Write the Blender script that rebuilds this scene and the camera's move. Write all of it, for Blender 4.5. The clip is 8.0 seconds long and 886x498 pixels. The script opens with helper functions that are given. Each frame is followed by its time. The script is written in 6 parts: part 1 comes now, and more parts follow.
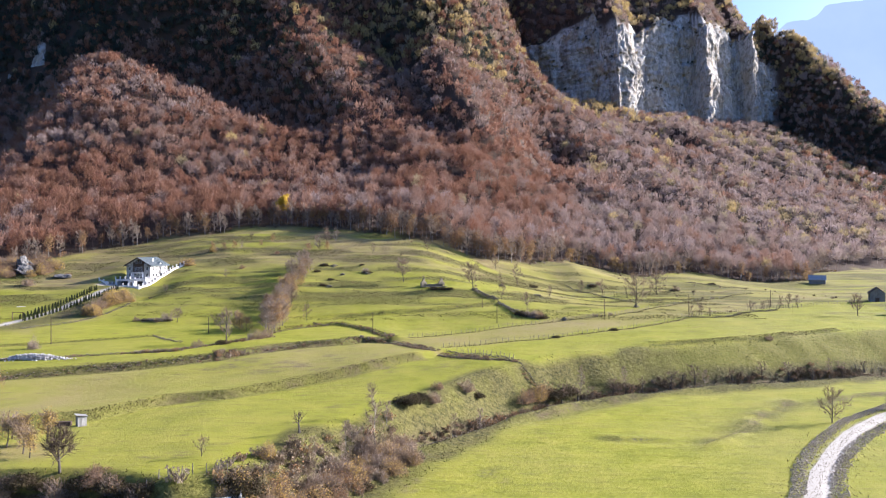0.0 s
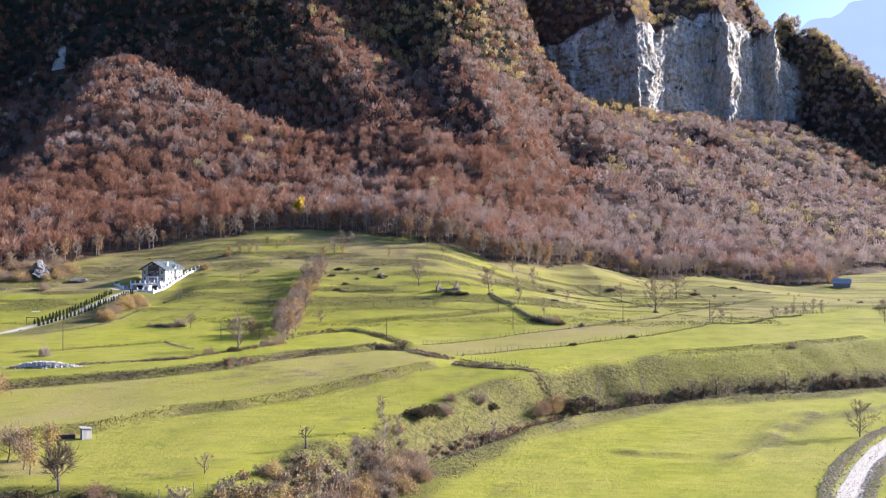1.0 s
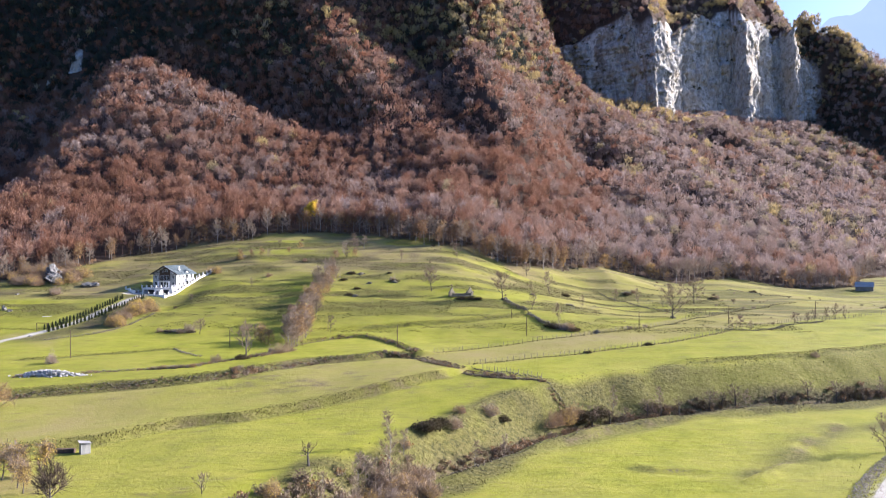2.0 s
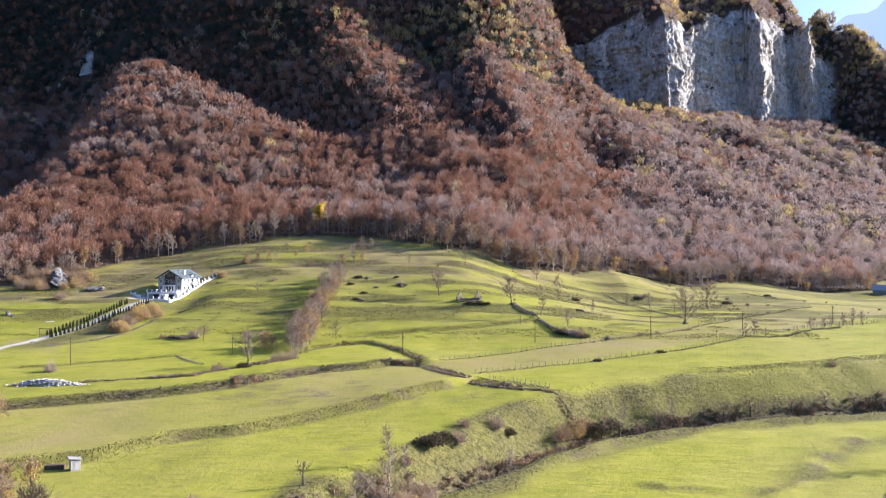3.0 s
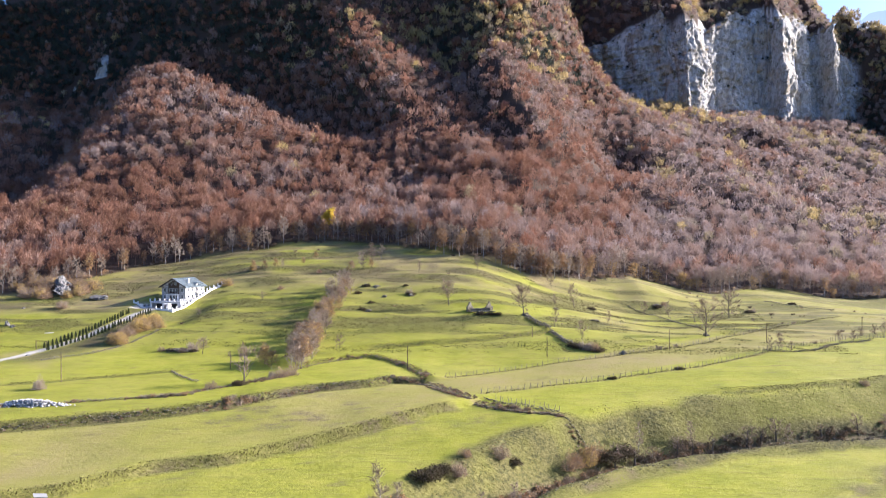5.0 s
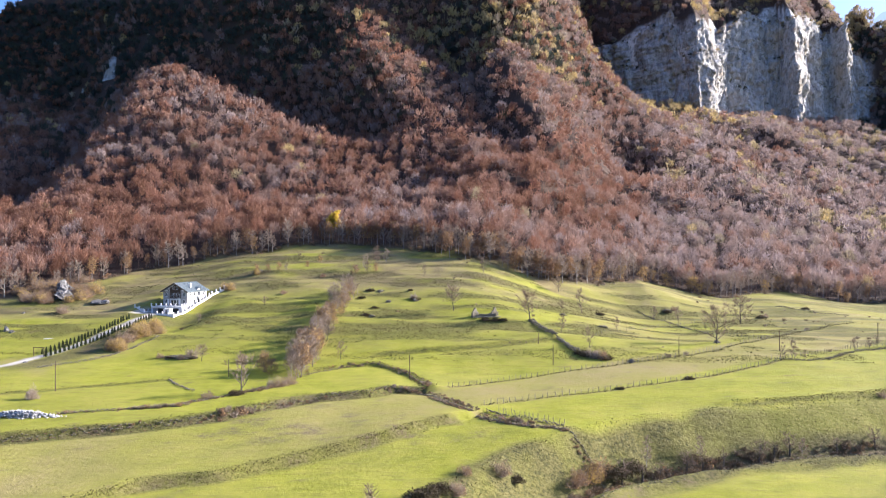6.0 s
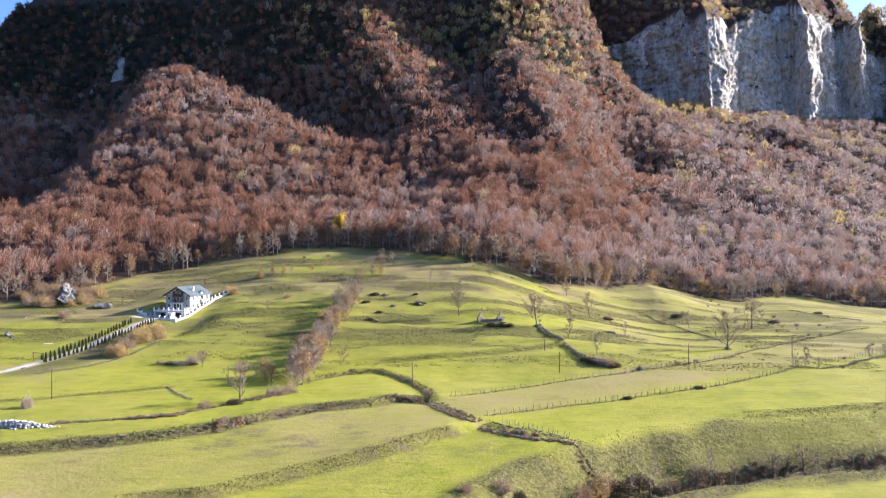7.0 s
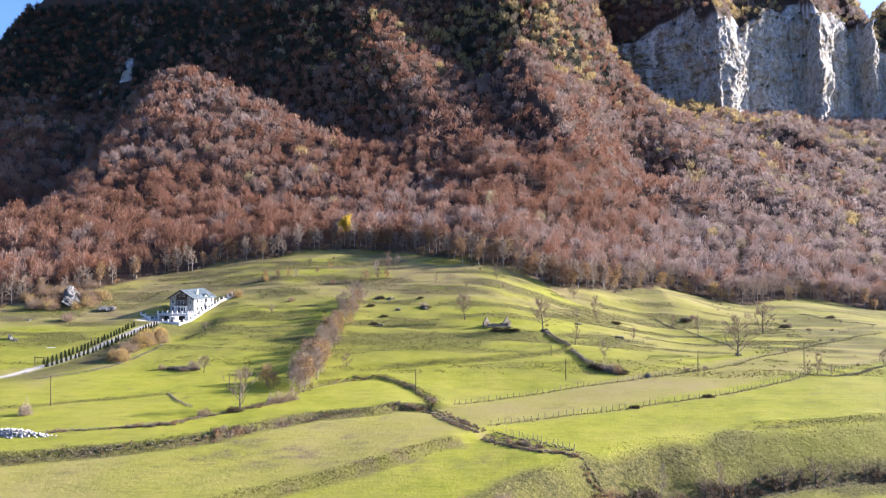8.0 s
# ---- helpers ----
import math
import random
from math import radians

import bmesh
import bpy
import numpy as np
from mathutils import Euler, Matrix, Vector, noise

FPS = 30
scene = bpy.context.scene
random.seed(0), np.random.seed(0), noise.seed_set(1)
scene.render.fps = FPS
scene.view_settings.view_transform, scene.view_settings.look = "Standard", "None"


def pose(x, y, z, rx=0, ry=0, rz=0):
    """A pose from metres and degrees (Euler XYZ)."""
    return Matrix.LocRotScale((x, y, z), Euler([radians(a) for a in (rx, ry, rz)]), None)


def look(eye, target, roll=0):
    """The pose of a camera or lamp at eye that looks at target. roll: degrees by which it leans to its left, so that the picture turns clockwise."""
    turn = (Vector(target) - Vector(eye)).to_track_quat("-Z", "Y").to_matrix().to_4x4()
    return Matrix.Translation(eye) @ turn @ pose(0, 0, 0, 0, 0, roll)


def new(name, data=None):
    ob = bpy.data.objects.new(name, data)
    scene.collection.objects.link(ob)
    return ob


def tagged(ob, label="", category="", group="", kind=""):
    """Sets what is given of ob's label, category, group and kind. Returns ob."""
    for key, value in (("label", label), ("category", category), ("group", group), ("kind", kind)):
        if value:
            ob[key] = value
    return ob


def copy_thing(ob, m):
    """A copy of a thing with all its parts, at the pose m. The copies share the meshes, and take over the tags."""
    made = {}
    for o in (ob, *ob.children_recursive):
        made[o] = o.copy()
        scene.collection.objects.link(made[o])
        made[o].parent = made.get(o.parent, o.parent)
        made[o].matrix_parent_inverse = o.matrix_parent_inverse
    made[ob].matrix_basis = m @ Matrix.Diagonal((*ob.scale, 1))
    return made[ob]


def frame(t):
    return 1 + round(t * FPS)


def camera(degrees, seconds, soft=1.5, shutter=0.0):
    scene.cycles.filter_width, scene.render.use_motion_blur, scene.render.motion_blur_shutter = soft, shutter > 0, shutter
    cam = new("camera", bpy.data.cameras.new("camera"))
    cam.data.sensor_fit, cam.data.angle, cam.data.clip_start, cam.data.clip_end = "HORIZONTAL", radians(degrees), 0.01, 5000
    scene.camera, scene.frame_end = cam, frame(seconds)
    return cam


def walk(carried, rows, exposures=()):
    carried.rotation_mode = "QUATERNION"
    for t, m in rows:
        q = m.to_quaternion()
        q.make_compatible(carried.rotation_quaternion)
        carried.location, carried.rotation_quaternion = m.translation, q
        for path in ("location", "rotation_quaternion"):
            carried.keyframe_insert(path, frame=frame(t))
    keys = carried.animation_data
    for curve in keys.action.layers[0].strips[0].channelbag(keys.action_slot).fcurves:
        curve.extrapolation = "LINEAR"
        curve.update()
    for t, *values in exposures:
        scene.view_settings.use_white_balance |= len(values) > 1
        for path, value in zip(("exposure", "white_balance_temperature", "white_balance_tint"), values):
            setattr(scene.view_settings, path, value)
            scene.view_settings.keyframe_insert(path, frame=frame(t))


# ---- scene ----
cam = camera(60.0, 8.0, soft=1.15)
# seconds, x, y, z, yaw, pitch, roll
PATH = [
    (0, 0.00, 0.00, 40.00, -0.000, 0.000, 0.000),
    (0.5, 0.65, 2.02, 40.80, 0.706, 0.018, -0.010),
    (1, 1.27, 4.20, 41.63, 1.390, 0.025, -0.025),
    (1.5, 1.97, 6.46, 42.46, 2.049, 0.040, -0.046),
    (3, 4.18, 14.16, 44.85, 3.491, 0.071, -0.111),
    (3.5, 4.85, 16.96, 45.61, 3.840, 0.081, -0.120),
    (4, 5.60, 19.73, 46.34, 4.184, 0.104, -0.146),
    (4.5, 6.49, 22.66, 47.11, 4.559, 0.121, -0.172),
    (6, 8.80, 31.62, 49.44, 5.644, 0.176, -0.171),
    (6.5, 9.63, 34.30, 50.29, 6.037, 0.207, -0.156),
    (7, 10.20, 36.67, 51.09, 6.386, 0.158, -0.146),
    (7.5, 10.77, 38.75, 51.86, 6.789, 0.135, -0.083),
    (8, 11.30, 40.57, 52.66, 7.092, 0.117, -0.091),
]
walk(cam, [(t, look((x, y, z), (x - 10 * math.sin(radians(w)) * math.cos(radians(p)), y + 10 * math.cos(radians(w)) * math.cos(radians(p)), z + 10 * math.sin(radians(p))), r)) for t, x, y, z, w, p, r in PATH],
     exposures=((0, 1.76), (1.5, 1.80), (3.5, 1.86), (6.5, 1.97), (8, 1.97)))

# ---------------------------------------------------------------- light
SUN_AZ, SUN_UP = 71.0, 21.5  # degrees right of +y, degrees above the horizon
world = bpy.data.worlds.new("sky")
scene.world = world
world.use_nodes = True
wn, wl = world.node_tree.nodes, world.node_tree.links
sky = wn.new("ShaderNodeTexSky")
sky.sky_type, sky.sun_disc = "NISHITA", False
sky.sun_elevation, sky.sun_rotation = radians(SUN_UP), radians(SUN_AZ)
sky.altitude, sky.air_density, sky.dust_density, sky.ozone_density = 900, 1.0, 7.0, 3.5
wl.new(sky.outputs[0], wn["Background"].inputs[0])
wn["Background"].inputs[1].default_value = 0.072

sun_lamp = bpy.data.lights.new("sun", "SUN")
sun_lamp.energy, sun_lamp.angle, sun_lamp.color = 5.0, radians(0.53), (1.0, 0.80, 0.53)
sun = new("sun", sun_lamp)
sun.matrix_world = look((300, 100, 300), (300 - math.sin(radians(SUN_AZ)) * math.cos(radians(SUN_UP)), 100 - math.cos(radians(SUN_AZ)) * math.cos(radians(SUN_UP)), 300 - math.sin(radians(SUN_UP))))
scene.view_settings.use_white_balance = True
scene.view_settings.white_balance_temperature, scene.view_settings.white_balance_tint = 5000, 20
# ---------------------------------------------------------------- numbers of the ground
def lattice(ix, iy, seed):
    n = (ix * 374761393 + iy * 668265263 + seed * 974634617) & 0x7FFFFFFF
    n = ((n ^ (n >> 13)) * 1274126177) & 0x7FFFFFFF
    return ((n ^ (n >> 16)) & 0xFFFF) / 65535.0


def grain(x, y, size, seed=0):
    """Smooth value noise in -1..1 with cells of that size in metres."""
    u, v = np.asarray(x, float) / size, np.asarray(y, float) / size
    iu, iv = np.floor(u).astype(np.int64), np.floor(v).astype(np.int64)
    fu, fv = u - iu, v - iv
    fu, fv = fu * fu * (3 - 2 * fu), fv * fv * (3 - 2 * fv)
    a, b = lattice(iu, iv, seed), lattice(iu + 1, iv, seed)
    c, d = lattice(iu, iv + 1, seed), lattice(iu + 1, iv + 1, seed)
    return 2 * ((a * (1 - fu) + b * fu) * (1 - fv) + (c * (1 - fu) + d * fu) * fv) - 1


def ridged(x, y, size, seed=0, octaves=4):
    total, amp = 0.0, 1.0
    for k in range(octaves):
        total = total + amp * grain(x, y, size / 2**k, seed + 17 * k)
        amp *= 0.5
    return total


def step(a, b, v):
    s = np.clip((np.asarray(v, float) - a) / (b - a), 0, 1)
    return s * s * (3 - 2 * s)


def along(line, x, y):
    """Distance to a line of corners, signed (positive to its right), and the way gone along it."""
    x, y = np.asarray(x, float), np.asarray(y, float)
    best = np.full(x.shape, 1e9)
    side, gone, start = np.ones(x.shape), np.zeros(x.shape), 0.0
    for (ax, ay), (bx, by) in zip(line[:-1], line[1:]):
        dx, dy = bx - ax, by - ay
        size = math.hypot(dx, dy)
        raw = ((x - ax) * dx + (y - ay) * dy) / size**2
        s = np.clip(raw, 0, 1)
        d = np.hypot(x - ax - s * dx, y - ay - s * dy)
        near = d < best
        best = np.where(near, d, best)
        side = np.where(near, np.sign((x - ax) * dy - (y - ay) * dx), side)
        gone = np.where(near, start + s * size, gone)
        start += size
    return best * np.where(side == 0, 1, side), gone


def profile(v, *pairs):
    """A smoothed curve through a few pairs."""
    xs, ys = [p[0] for p in pairs], [p[1] for p in pairs]
    return (np.interp(v - 8, xs, ys) + 2 * np.interp(v, xs, ys) + np.interp(v + 8, xs, ys)) / 4


SCARP = [(-300, 122), (-84, 109.5), (-56, 108.3), (-48, 108.6), (-41, 105), (-36.5, 102.8), (-33, 105.5), (-29.5, 112), (-23, 131), (-9, 160), (8, 185), (20, 199), (34, 211), (60, 223), (100, 239), (131, 252), (190, 272), (300, 300), (600, 380)]
BANK_LOW = [(-90, 132), (-67, 147), (-58, 162), (-47, 167), (-37, 177), (-25, 187), (-18, 194), (-7, 207)]
BANK_HEDGE = [(-130, 176), (-106, 183), (-85, 191), (-70, 197), (-60, 203), (-53, 215), (-44, 226), (-31, 232), (-26, 239), (-18, 239)]
BANK_UPPER = [(-58, 254), (-55, 265), (-46, 276), (-38, 278), (-29, 269), (-19, 252), (-16, 240)]
BANK_LONG = [(-40, 288), (-21, 293), (-6, 297), (9, 303), (20, 309)]
BANK_FIELD = [(-130, 226), (-118, 235), (-104, 242), (-94, 249)]
LANE = [(-18, 238), (-13, 231), (-3, 215), (5, 207), (11, 202), (19, 200), (24, 194), (27, 188)]
LEDGE = [(62, 226), (78, 231), (99, 239), (120, 250), (131, 256)]
ROAD = [(40, 96), (52, 112), (60, 123), (67, 136), (77, 151), (90, 168), (107, 185), (130, 202), (170, 226), (240, 262)]
DRIVE = [(-158, 235), (-158, 262), (-156, 277), (-152, 286), (-149, 297), (-147, 310), (-145, 324), (-143, 334), (-140, 343)]
DITCH = [(-26, 104), (-20, 120), (-14, 135), (-8, 146), (3, 161), (15, 177), (31, 193), (47, 204), (57, 209), (71, 215), (93, 222), (113, 230), (139, 240), (190, 256), (260, 276)]
# line, rise of the far side, reach
BANKS = [(BANK_LOW, 1.6, 12), (BANK_HEDGE, 1.7, 6), (BANK_UPPER, 0.9, 4), (BANK_LONG, 1.1, 5), (BANK_FIELD, 0.5, 3), (LEDGE, 0.8, 4)]
FENCES = [
    [(-11, 242), (3, 254), (19, 265), (36, 275), (44, 280), (54, 286), (71, 299), (89, 319), (107, 336), (129, 362), (154, 382)],
    [(0, 221), (12, 230), (25, 237), (36, 245), (56, 255), (71, 268), (87, 281), (92, 287)],
    [(37, 320), (51, 340), (68, 366), (90, 384), (120, 396)],
]
# small slips and hollows in the lower field
SCARS = [([(67, 168), (60, 163), (55, 157.5)], 1.5, 4), ([(34, 161), (39, 159.5), (44, 159)], 0.7, 2.5), ([(67, 170), (78, 186), (90, 199)], 1.5, 5), ([(20, 176), (34, 190), (50, 201)], 1.0, 4), ([(96, 198), (112, 208), (130, 215)], 1.6, 4)]


def meadow(x, y):
    """Fields above and below the river scarp."""
    left = profile(y, (60, 8.6), (170, 8.4), (184, 9.6), (200, 11.2), (275, 12.6), (300, 17), (330, 23.5), (360, 30), (402, 41), (450, 52))
    left = left - 6 * step(-30, 30, x) * step(330, 410, y) - 5 * step(-120, -180, x) * step(300, 420, y)
    right = profile(y, (60, 8.6), (184, 9.6), (205, 11.6), (250, 12.6), (290, 14.2), (380, 17.6), (470, 22.5), (560, 30))
    right = right - 7 * step(140, 220, x) * step(330, 470, y)
    w = step(-5, 78, x + 0.12 * (y - 330))
    upper = left * (1 - w) + right * w + step(388, 448, y) * np.interp(x, (-20, 0, 20, 40, 75, 90, 105, 120), (0, 1.5, 4.5, 9.5, 9.6, 6, 2, 0))
    upper = upper + 0.5 * grain(x, y, 34, 3) * step(120, 260, y) + 0.22 * grain(x, y, 11, 5)
    lower = 0.9 + 0.02 * (y - 175) - 0.02 * (x - 20) + 0.25 * grain(x, y, 26, 8) + 0.08 * grain(x, y, 8, 9)
    for line, rise, width in SCARS:
        d, _ = along(line, x, y)
        lower = lower - 0.5 * rise * np.tanh((d + 0.6 * grain(x, y, 4, 25)) / 0.6) * np.exp(-((d / width) ** 2))
    # cattle steps along the hillside
    upper = upper + (0.42 * grain(0.28 * x + 0.1 * y, y, 6.5, 39) + 0.2 * grain(0.55 * x, y, 3.2, 42)) * step(285, 325, y)
    for line, rise, width in BANKS:
        d, _ = along(line, x, y)
        d = d + 0.5 * grain(x, y, 6, 23)
        upper = upper - 0.5 * rise * np.tanh(d / 0.7) * np.exp(-((d / width) ** 2))
    d, _ = along(SCARP, x, y)
    wide = 6.5 + 4.5 * step(-40, -28, x) + 7 * step(10, 90, x)
    d = d + 0.8 * grain(x, y, 14, 21) + 0.4 * grain(x, y, 4, 22)
    z = upper + (lower - upper) * step(0, 1, (d + 1) / wide)
    # stony ditch with a low levee, and the levelled yard of the house
    d, _ = along(DITCH, x, y)
    z = z - 1.3 * np.exp(-(((d + 0.8) / 1.2) ** 2)) + 0.9 * np.exp(-(((d - 2.6) / 1.7) ** 2)) * (0.7 + 0.5 * grain(x, y, 5, 24))
    z = z - 3.4 * np.exp(-(((x + 127) / 9.5) ** 2)) * step(304, 324, y) * (1 - 0.8 * step(336, 364, y))
    u, v = x + 144.6, y - 350.9
    p, q = 0.99 * u - 0.139 * v, 0.139 * u + 0.99 * v
    yard = step(-9, -4, p) * (1 - step(11.8, 13.1, p)) * step(-16, -11.5, q) * (1 - step(14, 18, q))
    return z + yard * (23.4 + 0.12 * np.maximum(q, 0) - z)


def foot(x):
    """The y at which the wooded slopes begin."""
    return np.interp(x, (-600, -430, -330, -230, -150, -100, -60, -20, 20, 60, 90, 150, 210, 260, 330, 600, 1500),
                     (560, 470, 405, 415, 436, 452, 452, 432, 424, 452, 486, 512, 530, 566, 610, 760, 1300))


def edge(x):
    """The y at which the trees begin: scrub reaches further down beside the rocks."""
    scrub = np.interp(x, (-600, -330, -232, -208, -192, -165), (400, 345, 362, 384, 412, 432))
    glade = foot(x) - np.interp(x, (80, 90, 120, 150, 165, 190, 210, 240, 265, 330), (0, 4, 30, 17, 9, 24, 31, 46, 20, 0))
    return np.where(x < -165, scrub, glade)


def mountain(x, y):
    """Height added above the fields from the foot of the slopes on."""
    d = y - foot(x)
    # the middle ridge climbs gently where the slopes beside it already stand steep
    middle = step(-30, 25, x + 100 + 0.51 * (y - 675)) * (1 - step(-30, 20, x + 8 + 0.43 * (y - 680)))
    # the unseen top is raised steeply to shade the slopes below it
    a = profile(d, (0, 0), (60, 14), (110, 32), (180, 70), (290, 142), (330, 170), (380, 198), (420, 263), (442, 302), (482, 384), (545, 500), (640, 600), (1100, 690), (3000, 700))
    a = a + middle * (profile(d, (0, 0), (290, 142), (330, 174), (380, 216), (430, 258), (480, 300), (520, 350), (600, 480), (700, 600), (1100, 690), (3000, 700)) - a) * step(250, 330, d)
    b = profile(d, (0, 0), (60, 22), (100, 42), (200, 74), (330, 138), (470, 195), (560, 215), (640, 250), (1100, 480), (3000, 640))
    w = step(20, 190, x - 0.1 * (np.minimum(y, 800) - 500) + 0.28 * np.maximum(y - 800, 0))
    z = a * (1 - w) + b * w
    high = step(0, 120, d)
    # gullies on both sides of the red spur and of the middle ridge
    g1, s1 = along([(-70, 630), (-110, 668), (-160, 700), (-270, 770), (-330, 820), (-400, 900)], x, y)
    z = z - 40 * np.exp(-(np.minimum(np.abs(g1), 400) / 32) ** 2) * step(20, 110, s1) * (1 - 0.5 * step(330, 480, s1))
    g2, s2 = along([(-330, 470), (-372, 580), (-396, 700), (-440, 800), (-520, 900)], x, y)
    z = z - 36 * np.exp(-(g2 / 42) ** 2) * step(10, 120, s2)
    g3, s3 = along([(150, 640), (90, 760), (70, 880), (60, 1000)], x, y)
    z = z - 24 * np.exp(-(g3 / 34) ** 2) * step(20, 120, s3)
    g4, s4 = along([(30, 560), (12, 610), (-10, 690), (-40, 780), (-90, 870)], x, y)
    z = z - 17 * np.exp(-(g4 / 24) ** 2) * step(10, 80, s4) + 9 * np.exp(-((g4 - 34) / 24) ** 2) * step(10, 80, s4)
    m1, t1 = along([(-80, 660), (-115, 730), (-150, 800), (-190, 880), (-210, 950)], x, y)
    z = z + 26 * np.exp(-(m1 / 42) ** 2) * step(20, 110, t1)
    slant = 0.69 * x + 0.72 * y
    z = z + high * (6 * ridged(x, y, 120, 31, 4) + 2.6 * grain(x, y, 22, 41))
    z = z + 9 * step(30, 150, d) * step(-60, 40, x) * (grain(slant, 0.3 * (x - y), 46, 43) + 0.6 * grain(slant, 0.3 * (x - y), 21, 44))
    return z * (d > 0)


# the rock wall's buttresses: three ribs stand forward and turn their broken sides to the sun
WALL_X = (60, 100, 150, 200, 234, 256, 282, 330, 370, 380, 412, 444, 460, 474, 500, 530, 570)
WALL_Y = (1140, 1092, 1066, 1042, 1008, 1032, 1078, 1112, 1126, 1098, 1134, 1174, 1186, 1164, 1200, 1222, 1260)
WALL_TOP = (318, 322, 336, 350, 344, 342, 344, 372, 382, 374, 378, 374, 372, 366, 350, 330, 290)
# the far shoulder: a crest that comes forward from behind the wall and falls towards the valley
CREST = [(548, 1320), (564, 1290), (590, 1260), (592, 1225), (605, 1180), (615, 1150), (635, 1100), (655, 1020)]
CREST_Z = (425, 408, 380, 338, 308, 268, 226, 155)


def cliff(x, y):
    """Way into the rock wall: under 0 before its foot."""
    return y - np.interp(x, WALL_X, WALL_Y) + 3 * grain(x, 0.4 * y, 28, 51)


def height(x, y):
    x, y = np.asarray(x, float), np.asarray(y, float)
    z = meadow(x, np.minimum(y, foot(x) + 30)) + mountain(x, y)
    c = cliff(x, y)
    top = np.interp(x, WALL_X, WALL_TOP) + 0.95 * (c - 30) + 9 * ridged(x, y, 40, 54, 3)
    z = z + step(10, 32, c) * np.maximum(top - z, 0) * step(92, 124, x) * (1 - step(520, 560, x))
    # the far shoulder, and the mountain's other end
    side, gone = along(CREST, x, y)
    crest = np.interp(gone, np.concatenate([[0], np.cumsum(np.hypot(*np.diff(np.array(CREST), axis=0).T))]), CREST_Z)
    z = np.where((x > 380) & (y > 900), np.maximum(z, crest - np.where(side > 0, 1.5 * side, -0.8 * side) + 6 * ridged(x, y, 50, 81, 3)), z)
    z = np.where((y > 1250) & (x > 560), np.minimum(z, np.maximum(60, 420 - 0.9 * (y - 1250))), z)
    z = np.where(y > 560, np.minimum(z, 305 + 1.1 * (x + 0.74 * y) + 10 * ridged(x, y, 90, 83, 3)), z)
    return np.maximum(z, 60 * step(1400, 2200, y))


# ---------------------------------------------------------------- materials
class Nodes:
    """A material's node tree with short calls."""

    def __init__(self, name, rough=0.9, metal=0.0, spec=0.3):
        self.mat = bpy.data.materials.new(name)
        self.mat.use_nodes = True
        self.tree = self.mat.node_tree
        self.bsdf = self.tree.nodes["Principled BSDF"]
        self.bsdf.inputs["Roughness"].default_value = rough
        self.bsdf.inputs["Metallic"].default_value = metal
        self.bsdf.inputs["Specular IOR Level"].default_value = spec
        self.place = self.add("ShaderNodeTexCoord").outputs["Object"]

    def add(self, kind, **values):
        node = self.tree.nodes.new(kind)
        for key, value in values.items():
            setattr(node, key, value)
        return node

    def link(self, a, b):
        self.tree.links.new(a, b)

    def noise(self, scale, detail=4.0, rough=0.6, stretch=None):
        n = self.add("ShaderNodeTexNoise")
        n.inputs["Scale"].default_value, n.inputs["Detail"].default_value, n.inputs["Roughness"].default_value = scale, detail, rough
        src = self.place
        if stretch:
            m = self.add("ShaderNodeMapping")
            m.inputs["Scale"].default_value = stretch
            self.link(src, m.inputs[0])
            src = m.outputs[0]
        self.link(src, n.inputs["Vector"])
        return n.outputs[0]

    def cells(self, scale, out="Color"):
        n = self.add("ShaderNodeTexVoronoi")
        n.inputs["Scale"].default_value = scale
        self.link(self.place, n.inputs["Vector"])
        return n.outputs[out]

    def attr(self, name):
        return self.add("ShaderNodeAttribute", attribute_name=name).outputs["Fac"]

    def ramp(self, value, *stops):
        n = self.add("ShaderNodeValToRGB")
        e = n.color_ramp.elements
        while len(e) < len(stops):
            e.new(0.5)
        for k, (at, colour) in enumerate(stops):
            e[k].position = at
            e[k].color = (*colour, 1) if len(colour) == 3 else colour
        self.link(value, n.inputs[0])
        return n.outputs[0]

    def level(self, value, lo, hi, a=0.0, b=1.0):
        n = self.add("ShaderNodeMapRange")
        for k, v in zip((1, 2, 3, 4), (lo, hi, a, b)):
            n.inputs[k].default_value = v
        self.link(value, n.inputs[0])
        return n.outputs[0]

    def math(self, kind, a, b):
        n = self.add("ShaderNodeMath", operation=kind)
        for k, v in enumerate((a, b)):
            if isinstance(v, (int, float)):
                n.inputs[k].default_value = v
            else:
                self.link(v, n.inputs[k])
        return n.outputs[0]

    def mix(self, f, a, b, blend="MIX"):
        n = self.add("ShaderNodeMix", data_type="RGBA", blend_type=blend)
        for k, v in zip((0, 6, 7), (f, a, b)):
            if isinstance(v, (int, float)):
                n.inputs[k].default_value = v
            elif isinstance(v, tuple):
                n.inputs[k].default_value = (*v, 1)
            else:
                self.link(v, n.inputs[k])
        return n.outputs[2]

    def bump(self, value, distance, strength=1.0):
        n = self.add("ShaderNodeBump")
        n.inputs["Strength"].default_value, n.inputs["Distance"].default_value = strength, distance
        self.link(value, n.inputs["Height"])
        self.link(n.outputs[0], self.bsdf.inputs["Normal"])

    def done(self, colour):
        if isinstance(colour, tuple):
            self.bsdf.inputs["Base Color"].default_value = (*colour, 1)
        else:
            self.link(colour, self.bsdf.inputs["Base Color"])
        return self.mat


